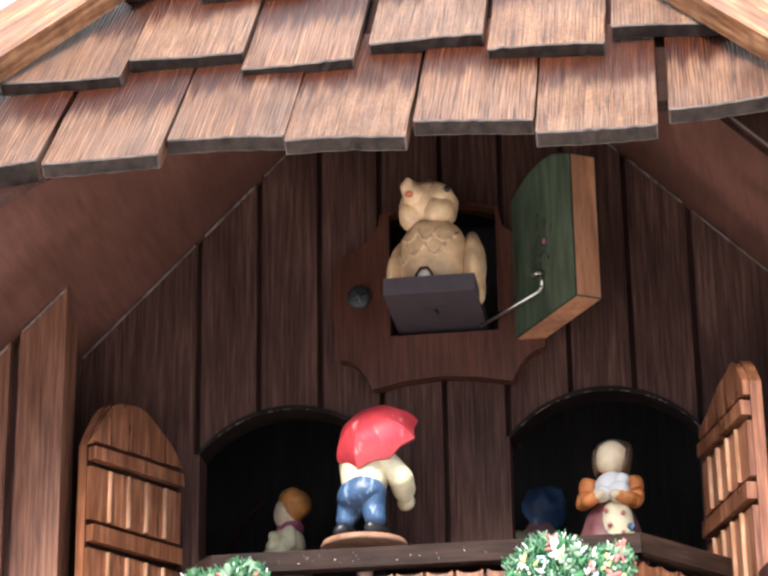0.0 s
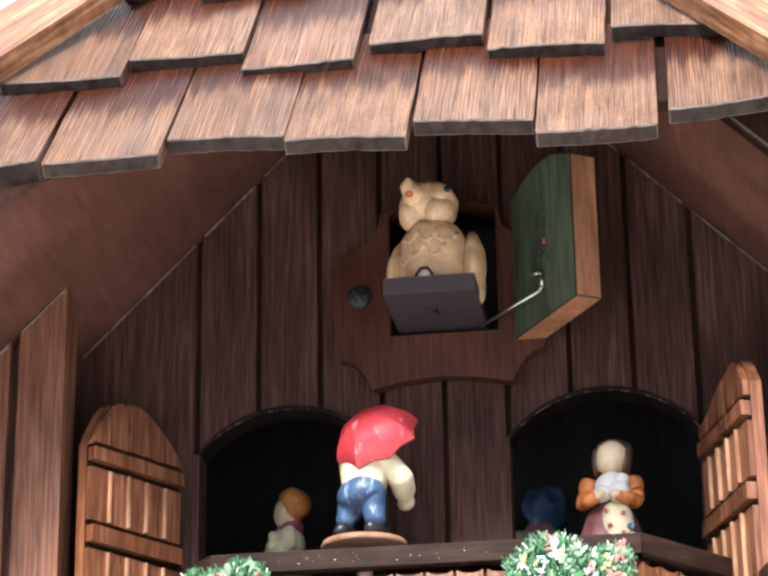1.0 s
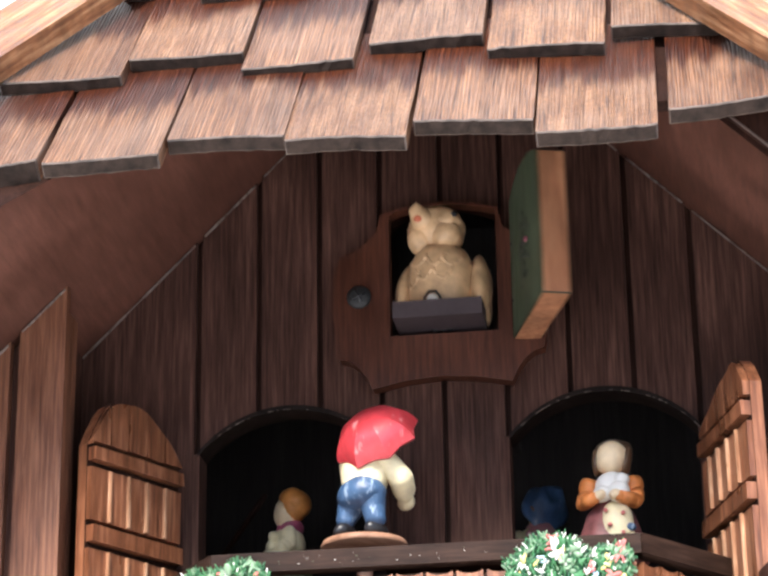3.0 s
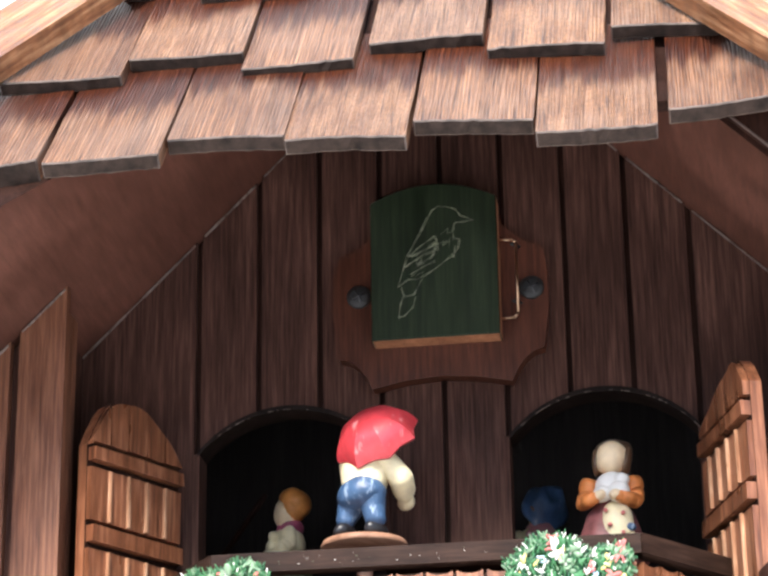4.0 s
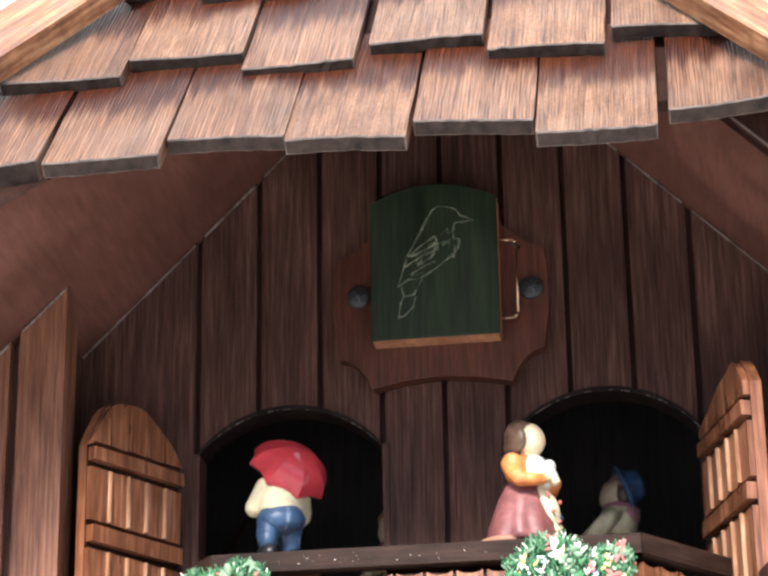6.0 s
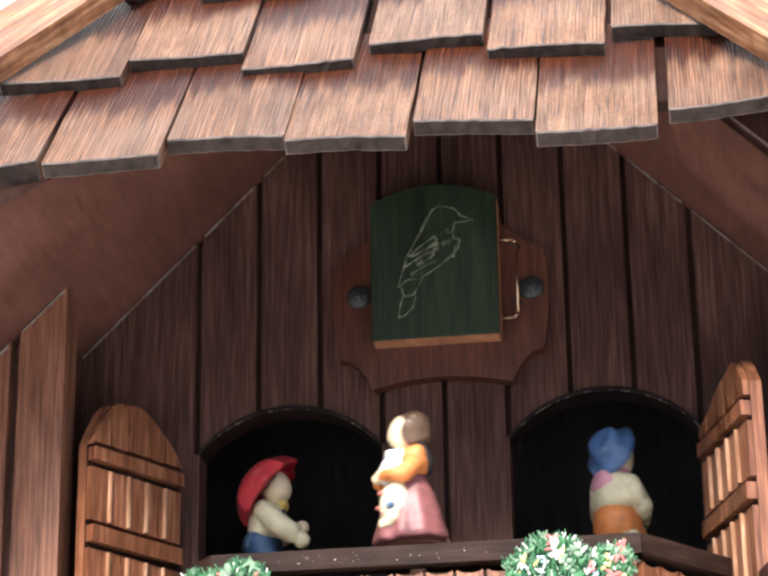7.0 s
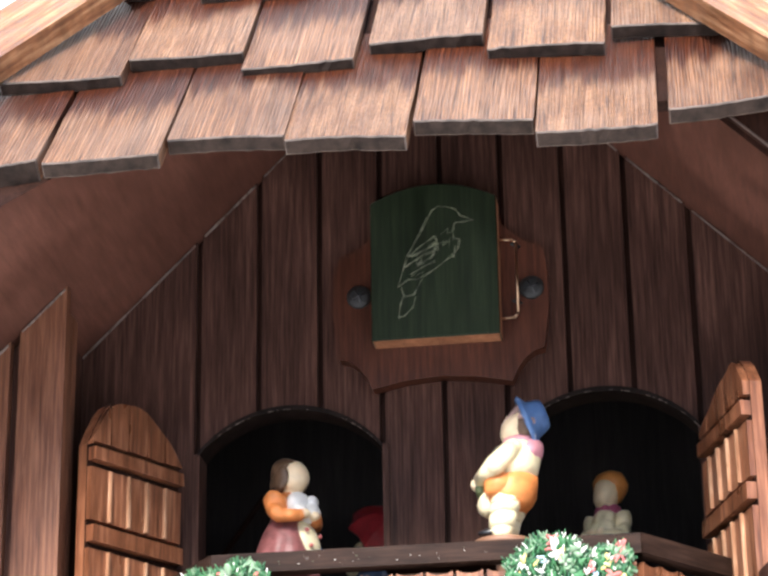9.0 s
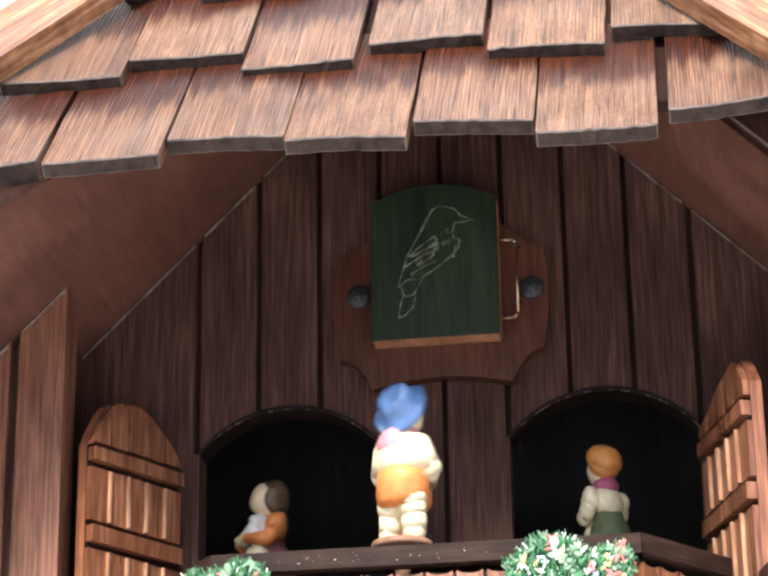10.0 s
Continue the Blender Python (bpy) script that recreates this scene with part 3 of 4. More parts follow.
# ---- platform that carries the bird out ----
bm = bmesh.new()
box(bm, -12.6, 12.9, -33, 4, -15.4, -10.4)
soften(bm, 0.5)
platform = part("bird_platform", bm, PLATFORM, clock, "small dark plank that slides out with the bird")
bm = bmesh.new()
for x in (-2.0, 2.3):
    ball(bm, (x, -21, -15.4), (1.2, 0.9, 0.4), seg=10)
wire(bm, [(0.2, -21, -15.5), (0.5, -17, -15.5)], 0.5)
part("pin", bm, BLACK, platform, "dark pins under the plank")
bm = bmesh.new()
wire(bm, [(11.6, -6, -16.0), (29.8, -21, -12.4), (30.6, -21.6, -11.2), (30.6, -21.6, -7.6), (29.6, -21.0, -6.9), (28.0, -19.5, -7.0)], 0.5)
part("push_wire", bm, METAL, platform, "bright bent wire that pushes the door")

# ---- carved bird: one mesh ----
def carved(bm, amount=0.35, size=0.28):
    """Knife-cut unevenness."""
    for v in bm.verts:
        v.co += amount * noise.noise_vector(v.co * size) + 0.4 * amount * noise.noise_vector(v.co * size * 2.7)


def between(t, table):
    for (t0, a), (t1, b) in zip(table, table[1:]):
        if t <= t1:
            return a + (b - a) * max(0.0, (t - t0) / (t1 - t0))
    return table[-1][1]


BREAST = [(0, 6.5), (1.0, 8.6), (4, 9.4), (8, 9.8), (12, 9.8), (15.6, 9.0), (18.4, 7.8), (20.2, 6.6)]     # height, radius


def carve_bird():
    bm = bmesh.new()
    lathe(bm, [(r, z) for z, r in BREAST] + [(3, 21)], 0, 40, 0.9)
    ball(bm, (-1.6, 0.6, 26.8), (8.4, 7.8, 8.0), 0, seg=28)
    ball(bm, (-5.2, -2.6, 23.4), (4.2, 4.4, 4.2), 0, (0, 20, 0), 20)
    ball(bm, (2.4, -2.8, 23.6), (4.8, 4.8, 4.4), 0, (0, -20, 0), 20)
    ball(bm, (2.8, -2.2, 28.0), (4.3, 4.8, 4.2), 0, (0, -25, 0), 18)
    tube(bm, (-3.0, -2.6, 27.4), (-4.8, -8.4, 30.6), 5.2, 2.0, 0, 24)
    ball(bm, (-4.8, -8.4, 30.6), (2.0, 1.5, 2.0), 0, seg=14)
    ball(bm, (-4.2, -8.3, 28.3), (1.15, 0.9, 1.1), 1, seg=12)
    ball(bm, (6.2, -5.2, 29.0), (0.8, 0.9, 1.0), 2, seg=10)
    for x, z, w in ((-5.0, 17.2, 3.2), (0.6, 16.6, 3.0), (5.4, 16.2, 2.8), (-2.6, 12.4, 3.0), (3.0, 12.0, 2.8), (-6.6, 11.4, 2.4)):
        arc = []
        for k in range(6):
            u = -1 + 0.4 * k
            px, pz = x + w * u, z - 3.6 * (1 - u * u)
            r = between(pz, BREAST)
            arc.append((px, -0.9 * r * math.sqrt(max(0.05, 1 - (px / r) ** 2)) + 0.2, pz))
        wire(bm, arc, 0.6, 0, 6)
    for s in (-1, 1):
        ball(bm, (s * 10.2, 4.0, 8.4), (3.6, 7.6, 11.4), 0, (-20, 0, s * 16), 20)
        ball(bm, (s * 10.8, 6.5, 4.0), (2.2, 6.0, 8.0), 0, (-30, 0, s * 16), 16)
    ball(bm, (0, 9.5, 4), (6.0, 6.0, 9.0), 0, (-25, 0, 0))
    carved(bm, 0.6, 0.24)
    ball(bm, (-0.2, -8.6, 1.8), (1.9, 1.0, 2.2), 3, seg=12)
    wire(bm, [(-2.4, -9.2, 0.1), (-2.3, -9.5, 2.6), (-0.8, -9.6, 4.4), (1.2, -9.6, 4.2), (2.4, -9.4, 2.4), (3.0, -9.0, 0.3)], 0.32, 2)
    return new("carved_bird", finish(bm, "carved_bird", [CREAM, RUST, BLACK, WHITE]))


bird = tagged(carve_bird(), "cream carved wooden cuckoo with open beak on its plank", "bird figure")

# ---- shutters ----
def shutter(hinge, direction, width, z_hinge, z_free, rise, crest, curve, mirror, label):
    """A leaf of upright slats behind two pairs of battens, carved arched top; its own x runs from hinge to free edge."""
    root_m = Matrix.Translation(Vector((hinge[0], hinge[1], 0)) * MM) @ Matrix.Rotation(math.atan2(direction[1], direction[0]), 4, "Z")
    face = 1 if mirror else -1           # side of the leaf that shows

    def top(x):
        u = x / width
        d = (u - crest) / (crest if u < crest else 1 - crest)
        return z_hinge + (z_free - z_hinge) * u + rise * (1 - abs(d) ** curve) + 0.4 * math.sin(u * 17)

    bm = bmesh.new()
    strip(bm, steps(0, width, 16), top, lambda x: -123, -1.6, 1.6)
    soften(bm, 0.4, 1)
    for f in bm.faces:
        f.material_index = 1 if f.calc_center_median().x < width - 1.2 and f.calc_center_median().z < top(f.calc_center_median().x) - 1 else 0
    leaf = part("shutter", bm, [SHUTTER, GAPSHADE], clock, label)
    leaf.matrix_basis = root_m
    n = 5

    def piece(name, a, b, up, down, proud, cut_edge, mat=None):
        bm = bmesh.new()
        y0, y1 = sorted((face * 1.5, face * proud))
        strip(bm, steps(a, b, 4), up, down, y0, y1)
        soften(bm, cut_edge, 2)
        carved(bm, 0.22, 0.5)
        part(name, bm, mat or SHUTTER, leaf)

    for k in range(n):
        a, b = width * k / n + 0.25, width * (k + 1) / n - 0.25
        piece("slat", a, b, lambda x: top(x) - 0.6, lambda x: -53.2, 3.6, 0.5)
        piece("slat", a, b, lambda x: -60.4, lambda x: -75.4, 3.2, 0.8)
        piece("slat", a, b, lambda x: -83.4, lambda x: -104, 3.2, 0.8)
    # pale beads put the highlights on the slats' edges into colour
    for k in range(1, n):
        for up, down in ((-60.6, -75.2), (-83.6, -103.8)):
            piece("bead", width * k / n - 0.4, width * k / n + 0.4, lambda x: up, lambda x: down, 4.2, 0.3, BEADGLINT)
    for up, down in ((-54.8, -58.6), (-77.0, -81.6), (-105.5, -109.5)):
        piece("batten", 0.4, width - 0.6, lambda x: up, lambda x: down, 4.4, 0.5)
    return leaf


shutter((-78.0, -3), (-17.7, -29.9), 36, -53.0, -53.6, 14.6, 0.62, 2.2, True, "open shutter of carved brown slats with an arched top")
shutter((74.4, -3), (14.0, -42.0), 39.5, -51.2, -49.0, 8.2, 0.78, 1.5, False, "open shutter of carved brown slats with a stepped, pointed top")

# ---- balcony rail ----
CORNERS = [(-91, -2), (-55, -50), (54, -50), (90, -2)]
balcony = tagged(new("balcony"), "dark brown balcony with a rail round the dancers")
balcony.parent = clock
for (ax, ay), (bx, by) in zip(CORNERS, CORNERS[1:]):
    length, ang = math.hypot(bx - ax, by - ay), math.degrees(math.atan2(by - ay, bx - ax))
    b = bmesh.new()
    box(b, -1.0, length + 1.0, -2.6, 2.6, -97.4, -92.3)
    soften(b, 1.1, 3)
    part("rail", b, RAIL, balcony, at=mm(ax, ay, 0, 0, 0, ang))
    count = max(3, round(length / 8.0))
    for k in range(count):
        b = bmesh.new()
        w = length / count
        strip(b, steps(w * k + 0.5, w * (k + 1) - 0.5, 6), lambda x: -98.6 - 1.6 * abs(math.sin(math.pi * (x / w - k))) ** 0.5, lambda x: -128, -1.2, 1.2)
        soften(b, 0.3, 1)
        part("baluster", b, SHUTTER, balcony, at=mm(ax, ay, 0, 0, 0, ang))
b = bmesh.new()
rnd = random.Random(8)
for k in range(24):
    r = rnd.choice((0.05, 0.06, 0.09))
    ball(b, (rnd.uniform(-40, 22), -52.7, rnd.uniform(-96.6, -93.2)), (r * rnd.uniform(1, 2), 0.1, r), rnd.choice((0, 0, 1)), seg=6)
tagged(part("paint_speck", b, [WHITE, LEAFPALE], balcony, "pale specks of paint on the rail"), kind="stuff")
b = bmesh.new()
prism_floor = [(-88, 0), (-55, -47), (54, -47), (88, 0)]
va = [b.verts.new((x, y, -112)) for x, y in prism_floor]
vb = [b.verts.new((x, y, -115)) for x, y in prism_floor]
b.faces.new(va), b.faces.new(vb[::-1])
for i in range(4):
    b.faces.new((va[i], vb[i], vb[(i + 1) % 4], va[(i + 1) % 4]))
part("floor_board", b, RAIL, balcony)
# turned black shape added for a dark form of unknown kind
b = bmesh.new()
lathe(b, [(6, -30), (6, -8), (7.5, -6), (7.5, -2), (5.5, 0), (3, 1)], 0, 20)
soften(b, 0.3, 1)
part("newel", b, GAPSHADE, balcony, "black rounded shape at the balcony's end", mm(91.5, -42, -99.5))

# ---- flowers on the rail ----
def flowers(x0, x1, y, z, dip, count, seed, label):
    rnd = random.Random(seed)
    root = tagged(new("flower_box"), label, "flowers")
    root.matrix_basis = pose(0, 0, BASE) @ mm(x0, y, z)
    w = x1 - x0

    def crown(u):
        return 3.6 * math.sin(math.pi * min(1, max(0, u * 0.94 + 0.03))) ** 0.6 - 3.4 * math.exp(-((u - dip) / 0.1) ** 2) + 3.2 * noise.noise((u * 5 + seed, 0.3, 0.1)) - 2.0

    bm = bmesh.new()
    for k in range(count):
        u = rnd.random()
        top = crown(u)
        h = top - rnd.random() ** 1.3 * (top + 17)
        c = Vector((u * w, -2.6 - rnd.uniform(0, 2.2) + 3.0 * max(0, 1 - (top - h) / 3), h))
        d = Vector((rnd.uniform(-0.8, 0.8), rnd.uniform(-0.5, 0.1), rnd.uniform(0.2, 1))).normalized() * rnd.uniform(0.7, 2.3)
        tube(bm, c - d, c + d, rnd.uniform(0.3, 0.6), 0.15, rnd.choice((0, 0, 0, 0, 1, 1, 2, 2, 2, 2, 0, 3)), 5)
    box(bm, 1.2, w - 1.2, -2.4, 1.2, -16, -1.6, 2)
    foliage = part("foliage", bm, [LEAF, LEAFPALE, LEAFDARK, WHITE], root)
    tagged(foliage, "dense green flock foliage", kind="stuff")
    tints = [WHITE, LEAF, PETALBLUE, PETALRED, YELLOW, LEAF, WHITE, LEAFPALE, PETALRED, YELLOW, WHITE, PETALRED]
    shapes = []
    for k in range(len(tints) * 2):
        bm = bmesh.new()
        for j in range(rnd.randint(2, 4)):
            ball(bm, (rnd.uniform(-0.9, 0.9), rnd.uniform(-0.2, 0.2), rnd.uniform(-0.9, 0.9)), (rnd.uniform(0.3, 0.6), 0.35, rnd.uniform(0.7, 1.5)), 0,
                 (0, rnd.uniform(-60, 60), 0), 8)
        carved(bm, 0.35, 0.9)
        shapes.append(finish(bm, "blossom", [tints[k % len(tints)]]))
    for k in range(int(w * 1.6)):
        ob = new("blossom", shapes[rnd.randrange(len(shapes))])
        ob.parent = root
        u = rnd.uniform(0.03, 0.97)
        h = crown(u) - 0.8 - rnd.random() * 13
        ob.matrix_basis = mm(u * w, -4.4 - rnd.uniform(0, 1) + 2.2 * max(0, 1 - (crown(u) - h) / 3), h, rnd.uniform(-25, 25), rnd.uniform(0, 90), rnd.uniform(-25, 25))
        ob.scale = (rnd.choice((0.5, 0.7, 0.9, 1.1, 1.5)),) * 3
    return root


flowers(-63, -40, -53, -97.2, 0.45, 1000, 3, "green flower trough with white and red blossoms on the rail")
flowers(21, 52.5, -53.5, -95.6, 0.66, 1400, 4, "flower trough with white, red and yellow blossoms on the rail")

# ---- turntable and dancers ----
TURN = Vector((-4.5, 23.9, -85.2))     # axis of the turntable, mm
ORBIT = 50.8
bm = bmesh.new()
lathe(bm, [(60, -12.5), (60.5, -11.5), (60, -10.4), (20, -10.2), (4, -10)], 0, 48)
tube(bm, (0, 0, -11), (0, 0, -41), 4, 4, 0)
turntable = tagged(new("turntable", finish(bm, "turntable", [RAIL])), "dark round turntable that carries the dancers", "turntable")


def footing(bm, mat, k=1.0):
    """The round foot that a dancer stands on; the narrower ones are thinner."""
    drop = 0.0 if k > 1 else 1.2
    tube(bm, (0, 0, -10.3), (0, 0, 0.2 - drop), 2.2, 2.2, mat)
    lathe(bm, [(r * k, z - drop) for r, z in ((11.2, 0), (11.4, 0.8), (10.8, 1.9), (8.5, 2.4), (3, 2.5))], mat, 28)


def limb(bm, points, radii, mat):
    for (p, a), (q, b) in zip(zip(points, radii), zip(points[1:], radii[1:])):
        tube(bm, p, q, a, b, mat, 14)
    for p, r in zip(points, radii):
        ball(bm, p, (r, r, r), mat, seg=14)


def sleeve_and_fist(bm, shoulder, elbow, wrist, radii, sleeve, skin):
    limb(bm, [shoulder, elbow, wrist], radii, sleeve)
    d = (Vector(wrist) - Vector(elbow)).normalized() * (radii[2] + 0.5)
    ball(bm, Vector(wrist) + d, (radii[2] * 0.85,) * 3, skin, seg=14)


def umbrella_man():
    bm = bmesh.new()
    ball(bm, (-3.8, -1.0, 5.0), (2.5, 4.4, 2.5), 1)
    ball(bm, (4.4, 2.2, 5.2), (2.4, 4.2, 2.6), 1)
    limb(bm, [(-4.0, 0.0, 8.2), (-3.4, 0.2, 11.0), (-2.6, 0.9, 15.4)], [3.0, 3.5, 4.4], 2)
    limb(bm, [(4.4, 2.0, 8.4), (3.8, 1.2, 11.0), (2.6, 1.0, 15.4)], [2.7, 3.3, 4.4], 2)
    ball(bm, (0, 1.6, 15.4), (6.9, 5.9, 4.8), 2, (-10, 6, 0), 20)
    lathe(bm, [(6.2, 16.5), (6.9, 19), (7.0, 22), (6.4, 25), (4.6, 27.4), (2.6, 28.4)], 3, 24, 0.82)
    sleeve_and_fist(bm, (-5.8, 0.2, 24.4), (-8.8, -4.4, 19.4), (-7.2, -8.4, 16.8), [3.0, 3.3, 3.0], 3, 3)
    sleeve_and_fist(bm, (5.6, 0.0, 24.4), (6.6, -2.6, 19.4), (3.6, -7.6, 20.4), [2.9, 2.7, 2.3], 3, 4)
    for s in (-1, 1):
        tube(bm, (s * 2.6, -5.7, 16.5), (s * 2.4, -5.2, 25.0), 0.7, 0.7, 6, 6)
    ball(bm, (-0.4, -4.6, 27.0), (3.0, 1.8, 1.8), 9, (0, 12, 0), 12)      # kerchief
    ball(bm, (-1.6, -3.0, 31.8), (4.7, 4.6, 5.0), 4, (0, -8, 0), 20)
    ball(bm, (-1.4, -1.8, 33.2), (5.1, 4.6, 4.2), 5, (14, -8, 0), 20)
    carved(bm, 0.45, 0.25)
    for v in bm.verts:
        v.co.x -= 0.07 * (v.co.z - 14)
    footing(bm, 0, 1.04)
    tube(bm, (-5.4, -9.2, 15.0), (-3.2, 0.6, 33.4), 0.45, 0.45, 10, 8)     # the umbrella's stick
    # canopy: eight flat panels meeting in ridges, behind the head
    n, rings = 8, []
    tilt = Matrix.Translation((-4.4, 4.2, 35.2)) @ Matrix.Rotation(radians(-50), 4, "X") @ Matrix.Rotation(radians(-5), 4, "Y") @ Matrix.Rotation(radians(40), 4, "Z")
    outside = [(12.5 * math.sin(a), 10.8 * (math.cos(a) - 1) + 1) for a in (radians(q) for q in (0.8, 16, 30, 44, 58, 71, 82))]
    for k, (r, z) in enumerate(outside + [(r * 0.955, z - 0.6) for r, z in outside[::-1]]):
        ring = []
        for i in range(n * 2):
            t = math.pi * i / n
            rib = i % 2 == 0
            rr = r * (1.0 if rib else 0.885)
            ring.append(bm.verts.new(tilt @ Vector((rr * math.cos(t), rr * math.sin(t), z + (0.05 * r if rib else 0.10 * r)))))
        rings.append(ring)
    m = n * 2
    for k, (a, b) in enumerate(zip(rings, rings[1:])):
        for i in range(m):
            f = bm.faces.new((a[i], a[(i + 1) % m], b[(i + 1) % m], b[i]))
            f.material_index, f.smooth = (7 if k < 7 else 8), True
            if i % 2 == 0:
                bm.edges.get((a[i], b[i])).smooth = False
            if k == 5:
                bm.edges.get((b[i], b[(i + 1) % m])).smooth = False
    bm.faces.new(rings[0]).material_index = 7
    bm.faces.new(rings[-1][::-1]).material_index = 8
    return finish(bm, "dancer", [DISC, BLACK, BLUE, SHIRT, SKIN, HAIR, BLACK, RED, DARKRED, YELLOWCLOTH, BARE])


def pleated_skirt(bm, mat, profile, folds, depth, seg=60):
    """A turned skirt whose folds deepen towards the hem."""
    rings = []
    for r, z in profile:
        low = max(0.0, 1 - z / 17)
        ring = []
        for i in range(seg):
            t = 2 * math.pi * i / seg
            k = 1 + depth * low * (math.sin(folds * t + 0.12 * z) + 0.5 * math.sin((folds + 3) * t + 1.7))
            ring.append(bm.verts.new((r * k * math.cos(t), r * k * 0.95 * math.sin(t), z + 0.5 * low * math.sin(2 * t + 0.6))))
        rings.append(ring)
    faces = [bm.faces.new(rings[0][::-1]), bm.faces.new(rings[-1])]
    for a, b in zip(rings, rings[1:]):
        faces += [bm.faces.new((a[i], a[(i + 1) % seg], b[(i + 1) % seg], b[i])) for i in range(seg)]
    for f in faces:
        f.material_index, f.smooth = mat, True


def woman(skirt, blouse, shawl, hair, hat=None, scarf=BLACK, tall=1.0, slim=1.0, shift=(0, -1.6)):
    bm = bmesh.new()
    pleated_skirt(bm, 1, [(9.6, 0.0), (10.4, 0.9), (10.2, 2.4), (9.3, 6.5), (8.0, 11), (6.6, 15), (5.2, 18), (4.8, 19.4)], 9, 0.055)
    # apron swinging to one side, with a frilled hem
    ball(bm, (2.6, -5.2, 11.4), (4.6, 3.8, 7.6), 9, (-14, -10, 10), 20)
    for k in range(5):
        a = radians(-150 + 30 * k)
        ball(bm, (3.0 + 4.4 * math.cos(a), -8.2 + 0.8 * abs(k - 2), 6.2 + 2.6 * math.sin(a) + 1.4), (1.6, 1.5, 1.8), 9, seg=10)
    ball(bm, (0, -0.3, 22.6), (5.8, 5.0, 5.2), 2, seg=20)
    # full blouse front and collar
    ball(bm, (0.4, -3.8, 23.0), (4.8, 3.0, 4.4), 3)
    ball(bm, (2.6, -6.4, 20.6), (3.4, 2.8, 3.2), 3, (0, 20, 0))
    ball(bm, (-1.8, -6.2, 20.2), (2.8, 2.4, 2.6), 3)
    ball(bm, (3.4, -6.0, 24.2), (2.4, 2.0, 2.2), 3)
    for s in (-1, 1):
        ball(bm, (s * 6.0, -0.6, 23.4), (3.1, 3.2, 3.8), 2, (0, s * 22, 0), 18)      # puffed upper sleeve
        limb(bm, [(s * 7.0, -1.6, 20.8), (s * 7.2, -4.0, 18.4), (s * 3.4, -8.0, 18.8)], [2.5, 2.3, 1.8], 2)
        ball(bm, (s * 2.2, -8.6, 19.2), (1.8, 1.7, 1.6), 4)
    tube(bm, (0, -0.6, 26.0), (0, -0.8, 29.5), 2.7, 2.4, 6 if hat else 4)
    ball(bm, (0, -1.8, 32.2), (4.5, 4.6, 5.2), 4, (0, 6, 0), 20)
    ball(bm, (0, 0.6, 34.0), (5.5, 5.0, 4.8), 5, (12, 0, 0), 20)
    if not hat:
        ball(bm, (0, 1.2, 31.0), (5.2, 3.9, 4.4), 5, seg=20)
        for s in (-1, 1):
            ball(bm, (s * 4.3, -0.6, 31.4), (1.3, 3.2, 4.0), 5, (12, s * 6, 0), 14)
    if hat:
        ball(bm, (0, 1.2, 35.4), (6.2, 6.0, 4.4), 7, (-18, 0, 0), 20)
        ball(bm, (0, -0.2, 27.4), (4.7, 4.4, 2.9), 6, (8, 0, 0), 16)
        ball(bm, (1.0, -4.2, 26.6), (1.8, 1.2, 2.2), 6, (0, -25, 0), 10)
    for x, y, z in ((4.6, -8.8, 13.4), (1.0, -9.4, 10.0), (4.6, -8.8, 7.6), (-0.6, -8.4, 14.6)):
        ball(bm, (x, y, z), (0.65, 0.6, 0.65), 8, seg=8)
    ball(bm, (6.2, -7.2, 9.4), (1.7, 1.4, 1.3), 10, seg=10)
    carved(bm, 0.45, 0.25)
    # kerchief on the back: a pointed cloth that hangs from the nape
    if not hat:
        rows = []
        for k in range(7):
            u = k / 6
            half, z, y = 4.9 * (1 - u) ** 0.8 + 0.25, 28.6 - 8.2 * u, 3.4 + 2.6 * math.sin(math.pi * min(1, u * 0.7 + 0.1))
            rows.append([(bm.verts.new((half * v, y - 0.09 * (half * v) ** 2 + e, z)), bm.verts.new((half * v, y - 0.09 * (half * v) ** 2 - 1.6, z)))
                         for v, e in ((-1, 0), (-0.6, 0.25), (-0.2, 0.1), (0.2, 0.25), (0.6, 0.05), (1, 0))])
        for a, b in zip(rows, rows[1:]):
            for side in (0, 1):
                for i in range(5):
                    f = bm.faces.new((a[i][side], a[i + 1][side], b[i + 1][side], b[i][side]))
                    f.material_index, f.smooth = 6, True
            for i in (0, 5):
                bm.faces.new((a[i][0], a[i][1], b[i][1], b[i][0])).material_index = 6
        for r in (rows[0], rows[-1]):
            for i in range(5):
                bm.faces.new((r[i][0], r[i + 1][0], r[i + 1][1], r[i][1])).material_index = 6
    for v in bm.verts:
        v.co.x = v.co.x * slim + shift[0] + 0.07 * max(0, v.co.z - 8)
        v.co.y = v.co.y * slim + shift[1]
        v.co.z *= tall
    for v in bm.verts:
        v.co.z -= 1.2
    footing(bm, 0, 0.8)
    return finish(bm, "dancer", [DISC, skirt, blouse, shawl, SKIN, hair, scarf, hat or hair, PETALRED, SHIRT, BLUE])


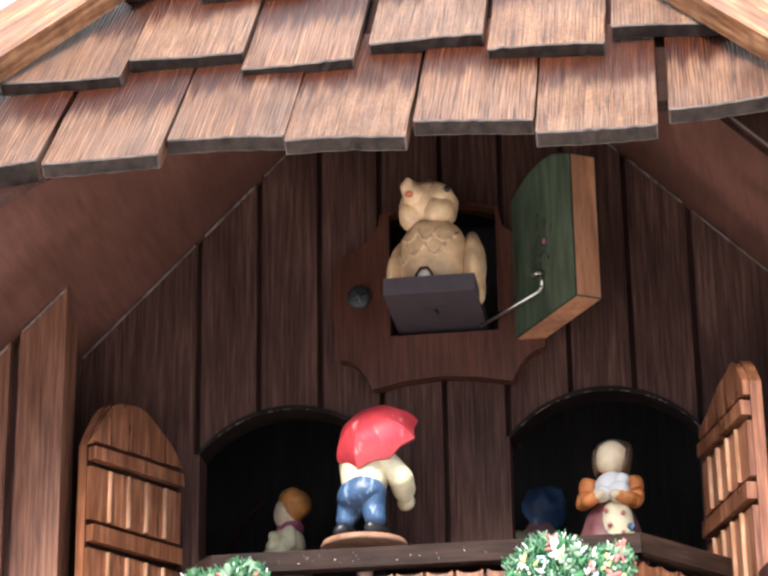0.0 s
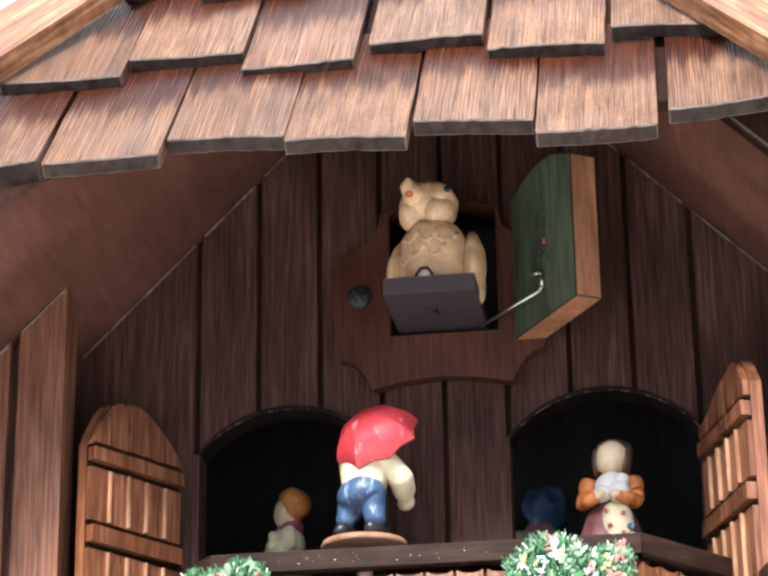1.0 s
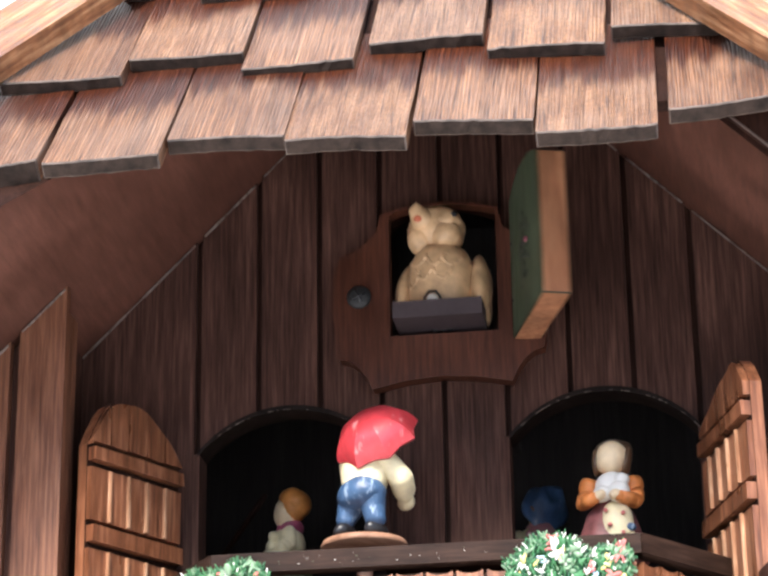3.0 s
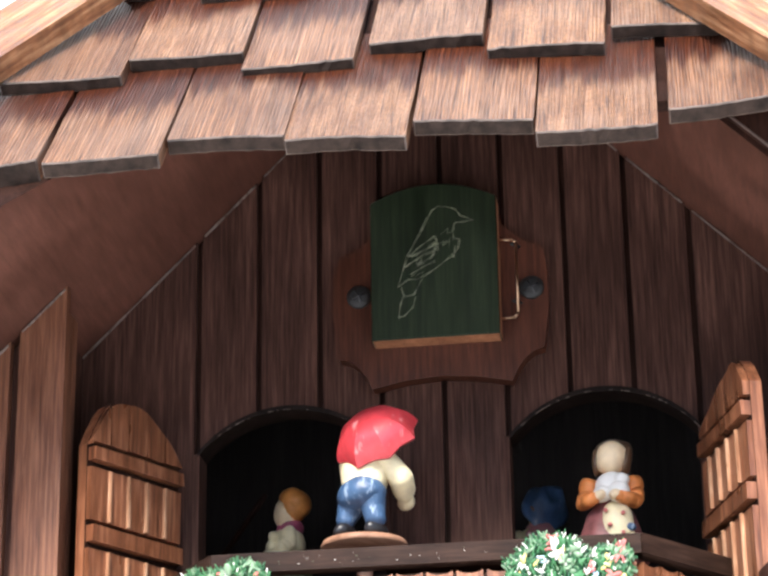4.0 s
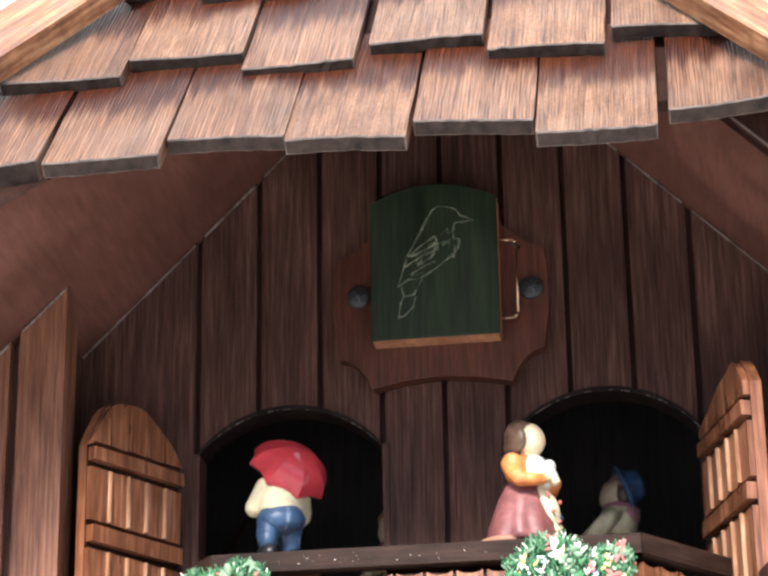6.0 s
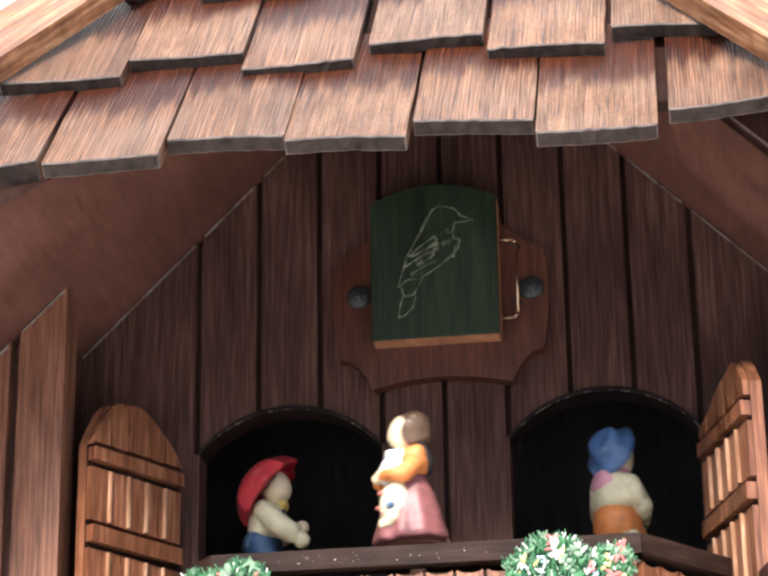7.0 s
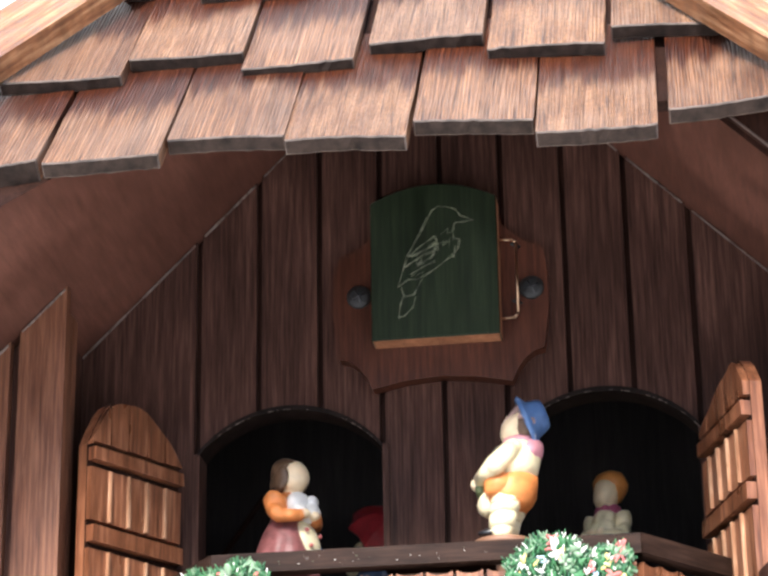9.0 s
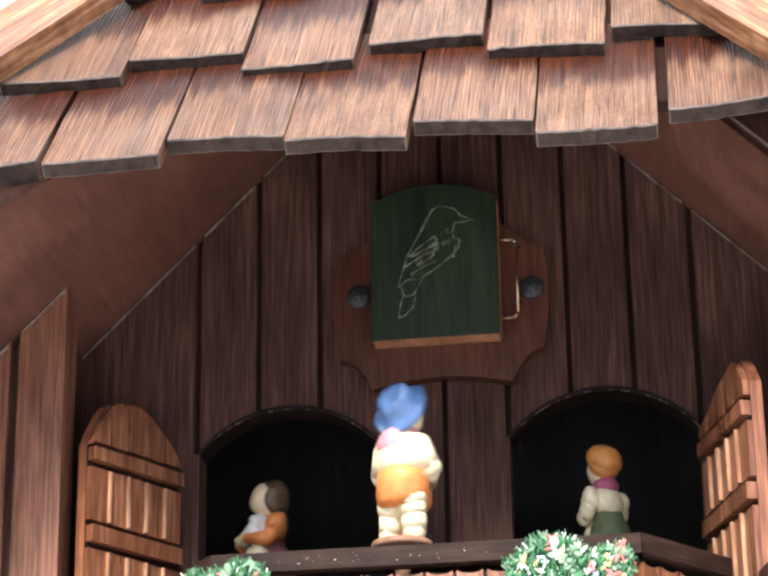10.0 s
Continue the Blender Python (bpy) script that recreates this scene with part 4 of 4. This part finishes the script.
def hat_man():
    bm = bmesh.new()
    ball(bm, (-3.8, -2.4, 3.5), (2.5, 4.8, 1.5), 1)
    ball(bm, (4.6, -1.0, 3.5), (2.5, 4.6, 1.5), 1, (0, 0, 25))
    limb(bm, [(-3.8, -0.4, 4.4), (-3.6, -0.6, 8.4), (-3.4, -0.3, 11.0), (-3.2, 0, 13.0)], [3.3, 3.7, 4.2, 4.6], 2)
    limb(bm, [(4.4, 0.6, 4.4), (4.0, 0.2, 8.4), (3.6, 0.1, 11.0), (3.3, 0, 13.0)], [3.3, 3.8, 4.3, 4.6], 2)
    lathe(bm, [(6.2, 10.6), (7.4, 12.2), (8.0, 14.6), (7.8, 17.6), (7.2, 19.8)], 3, 24, 0.86)
    ball(bm, (2.0, -4.6, 13.0), (4.0, 3.4, 4.2), 2, (0, 30, 0))
    ball(bm, (-3.4, -4.6, 13.0), (2.8, 2.6, 3.2), 3)
    ball(bm, (7.0, -2.2, 17.0), (2.9, 3.4, 3.8), 3)
    lathe(bm, [(7.0, 19.4), (7.5, 22.2), (7.3, 25.8), (5.8, 28.8), (3.2, 30.4)], 2, 24, 0.86)
    sleeve_and_fist(bm, (-6.4, -0.2, 26.0), (-8.2, -3.2, 20.4), (-3.4, -7.8, 19.0), [3.0, 2.8, 2.2], 2, 5)
    sleeve_and_fist(bm, (6.6, -0.2, 26.0), (10.2, -2.4, 21.4), (4.4, -7.6, 19.4), [3.1, 3.1, 2.3], 2, 5)
    for s in (-1, 1):
        ball(bm, (s * 2.1, -5.6, 27.2), (2.5, 1.2, 1.9), 1, (0, s * 16, 0))
    ball(bm, (0.6, -8.0, 17.0), (4.4, 1.9, 2.4), 7, (0, -8, 0))
    ball(bm, (0, -0.4, 29.8), (5.0, 4.6, 2.2), 6)
    ball(bm, (0.2, 3.6, 26.6), (5.0, 3.2, 3.8), 6)
    ball(bm, (-0.4, -1.6, 34.4), (4.8, 4.8, 5.2), 5, (-20, 0, 0), 20)
    ball(bm, (-0.4, 1.2, 34.4), (4.9, 4.2, 4.4), 8, seg=20)
    first = len(bm.verts)
    lathe(bm, [(2.0, 35.3), (6.2, 35.2), (6.6, 35.5)], 9, 28)
    lathe(bm, [(6.4, 35.35), (8.0, 35.2), (8.4, 35.8), (7.2, 36.6), (5.8, 37.2), (5.3, 39.4), (4.4, 41.0), (2.6, 41.3), (0.8, 40.6)], 4, 28, 1.0, 0.025, 5)
    tip = Matrix.Translation((-0.6, 0.9, 35.6)) @ Matrix.Rotation(radians(-60), 4, "X") @ Matrix.Rotation(radians(-10), 4, "Y") @ Matrix.Translation((0, 0, -36))
    for v in list(bm.verts)[first:]:
        v.co = tip @ v.co
    carved(bm, 0.5, 0.25)
    for v in bm.verts:
        v.co.x -= 0.17 * max(0, v.co.z - 4) + 0.4
        v.co.y += 0.17 * max(0, v.co.z - 4)
        v.co.x *= 0.94
        v.co.z = v.co.z * 1.035 - 1.4
    footing(bm, 0, 0.74)
    return finish(bm, "dancer", [DISC, BLACK, SHIRT, ORANGE, HATBLUE, SKIN, PINK, OLIVE, HAIR, HATLINING])


# each dancer's place on the turntable, 90 degrees apart, and its turn
DANCERS = []
for mesh, start, phase, label in (
        (umbrella_man(), -17.7, 0.0, "painted dancing man figurine with a red umbrella and blue trousers"),
        (woman(MAUVE, ORANGE, WHITE, HAIR, tall=0.955, shift=(2.3, -2.4)), 68.3, 205.0, "painted dancing woman figurine in orange blouse and mauve skirt"),
        (hat_man(), 157.2, 45.0, "painted dancing man figurine with a blue hat and cream shirt"),
        (woman(OLIVE, SHIRT, SHIRT, STRAW, STRAW, PURPLE, 1.0, 0.86, (0.5, -1.4)), 245.8, 122.0, "painted dancing woman figurine with orange hat and green skirt")):
    ob = tagged(new("dancer_figurine", mesh), label, "figurine", "dancers on the turntable")
    DANCERS.append((ob, start, phase))


# ---- what moves ----
def motions():
    origin = pose(0, 0, BASE)
    spin = [(0, 152), (4.55, 152), (4.65, 142), (4.75, 108), (5.02, 0), (5.71, -360), (7.18, -1080), (7.93, -1440), (8.69, -1800), (9.45, -2160), (10.2, -2515)]
    orbit = [(0, 0), (4.6, 0), (4.7, -2), (5.0, -10.3), (5.5, -25.6), (7.0, -69.2), (8.2, -106.8), (9.7, -153.4), (10.2, -169)]
    times = [0.0, 2.5, 4.5] + [4.6 + 0.1 * k for k in range(55)]
    walk(turntable, [(t, origin @ mm(*TURN, 0, 0, between(t, orbit))) for t in times])
    for ob, start, phase in DANCERS:
        rows = []
        for t in times:
            b = radians(start + between(t, orbit))
            rows.append((t, origin @ mm(TURN.x + ORBIT * math.sin(b), TURN.y - ORBIT * math.cos(b), TURN.z + 0.05, 0, 0, between(t, spin) + phase)))
        walk(ob, rows)
    swing = [(0.0, 122), (2.75, 122), (2.95, 118), (3.1, 80), (3.25, 25), (3.35, 0), (10.0, 0)]
    walk(bird_door, [(t, mm(20.0, -3.6, 0, 0, 0, a)) for t, a in swing])
    slide = [(0.0, 0), (2.75, 0), (2.9, 6), (3.0, 18), (3.1, 30), (3.25, 39), (3.35, 40), (10.0, 40)]
    walk(platform, [(t, mm(0, d, 0)) for t, d in slide])
    bow = [(0.0, 0), (0.1, 0), (0.2, 30), (0.3, 22), (0.4, 22), (0.5, 22), (0.6, 6), (0.7, 0), (2.75, 0), (2.9, 0), (3.0, 0), (3.1, 0), (3.25, 0), (3.35, 0), (10.0, 0)]
    walk(bird, [(t, origin @ mm(0.2, -19 + between(t, slide), -10.4) @ mm(0, 0.5 * a, 0, 0, 0, -12) @ mm(0, -8, 0, a) @ mm(0, 8, 0)) for t, a in bow])


motions()
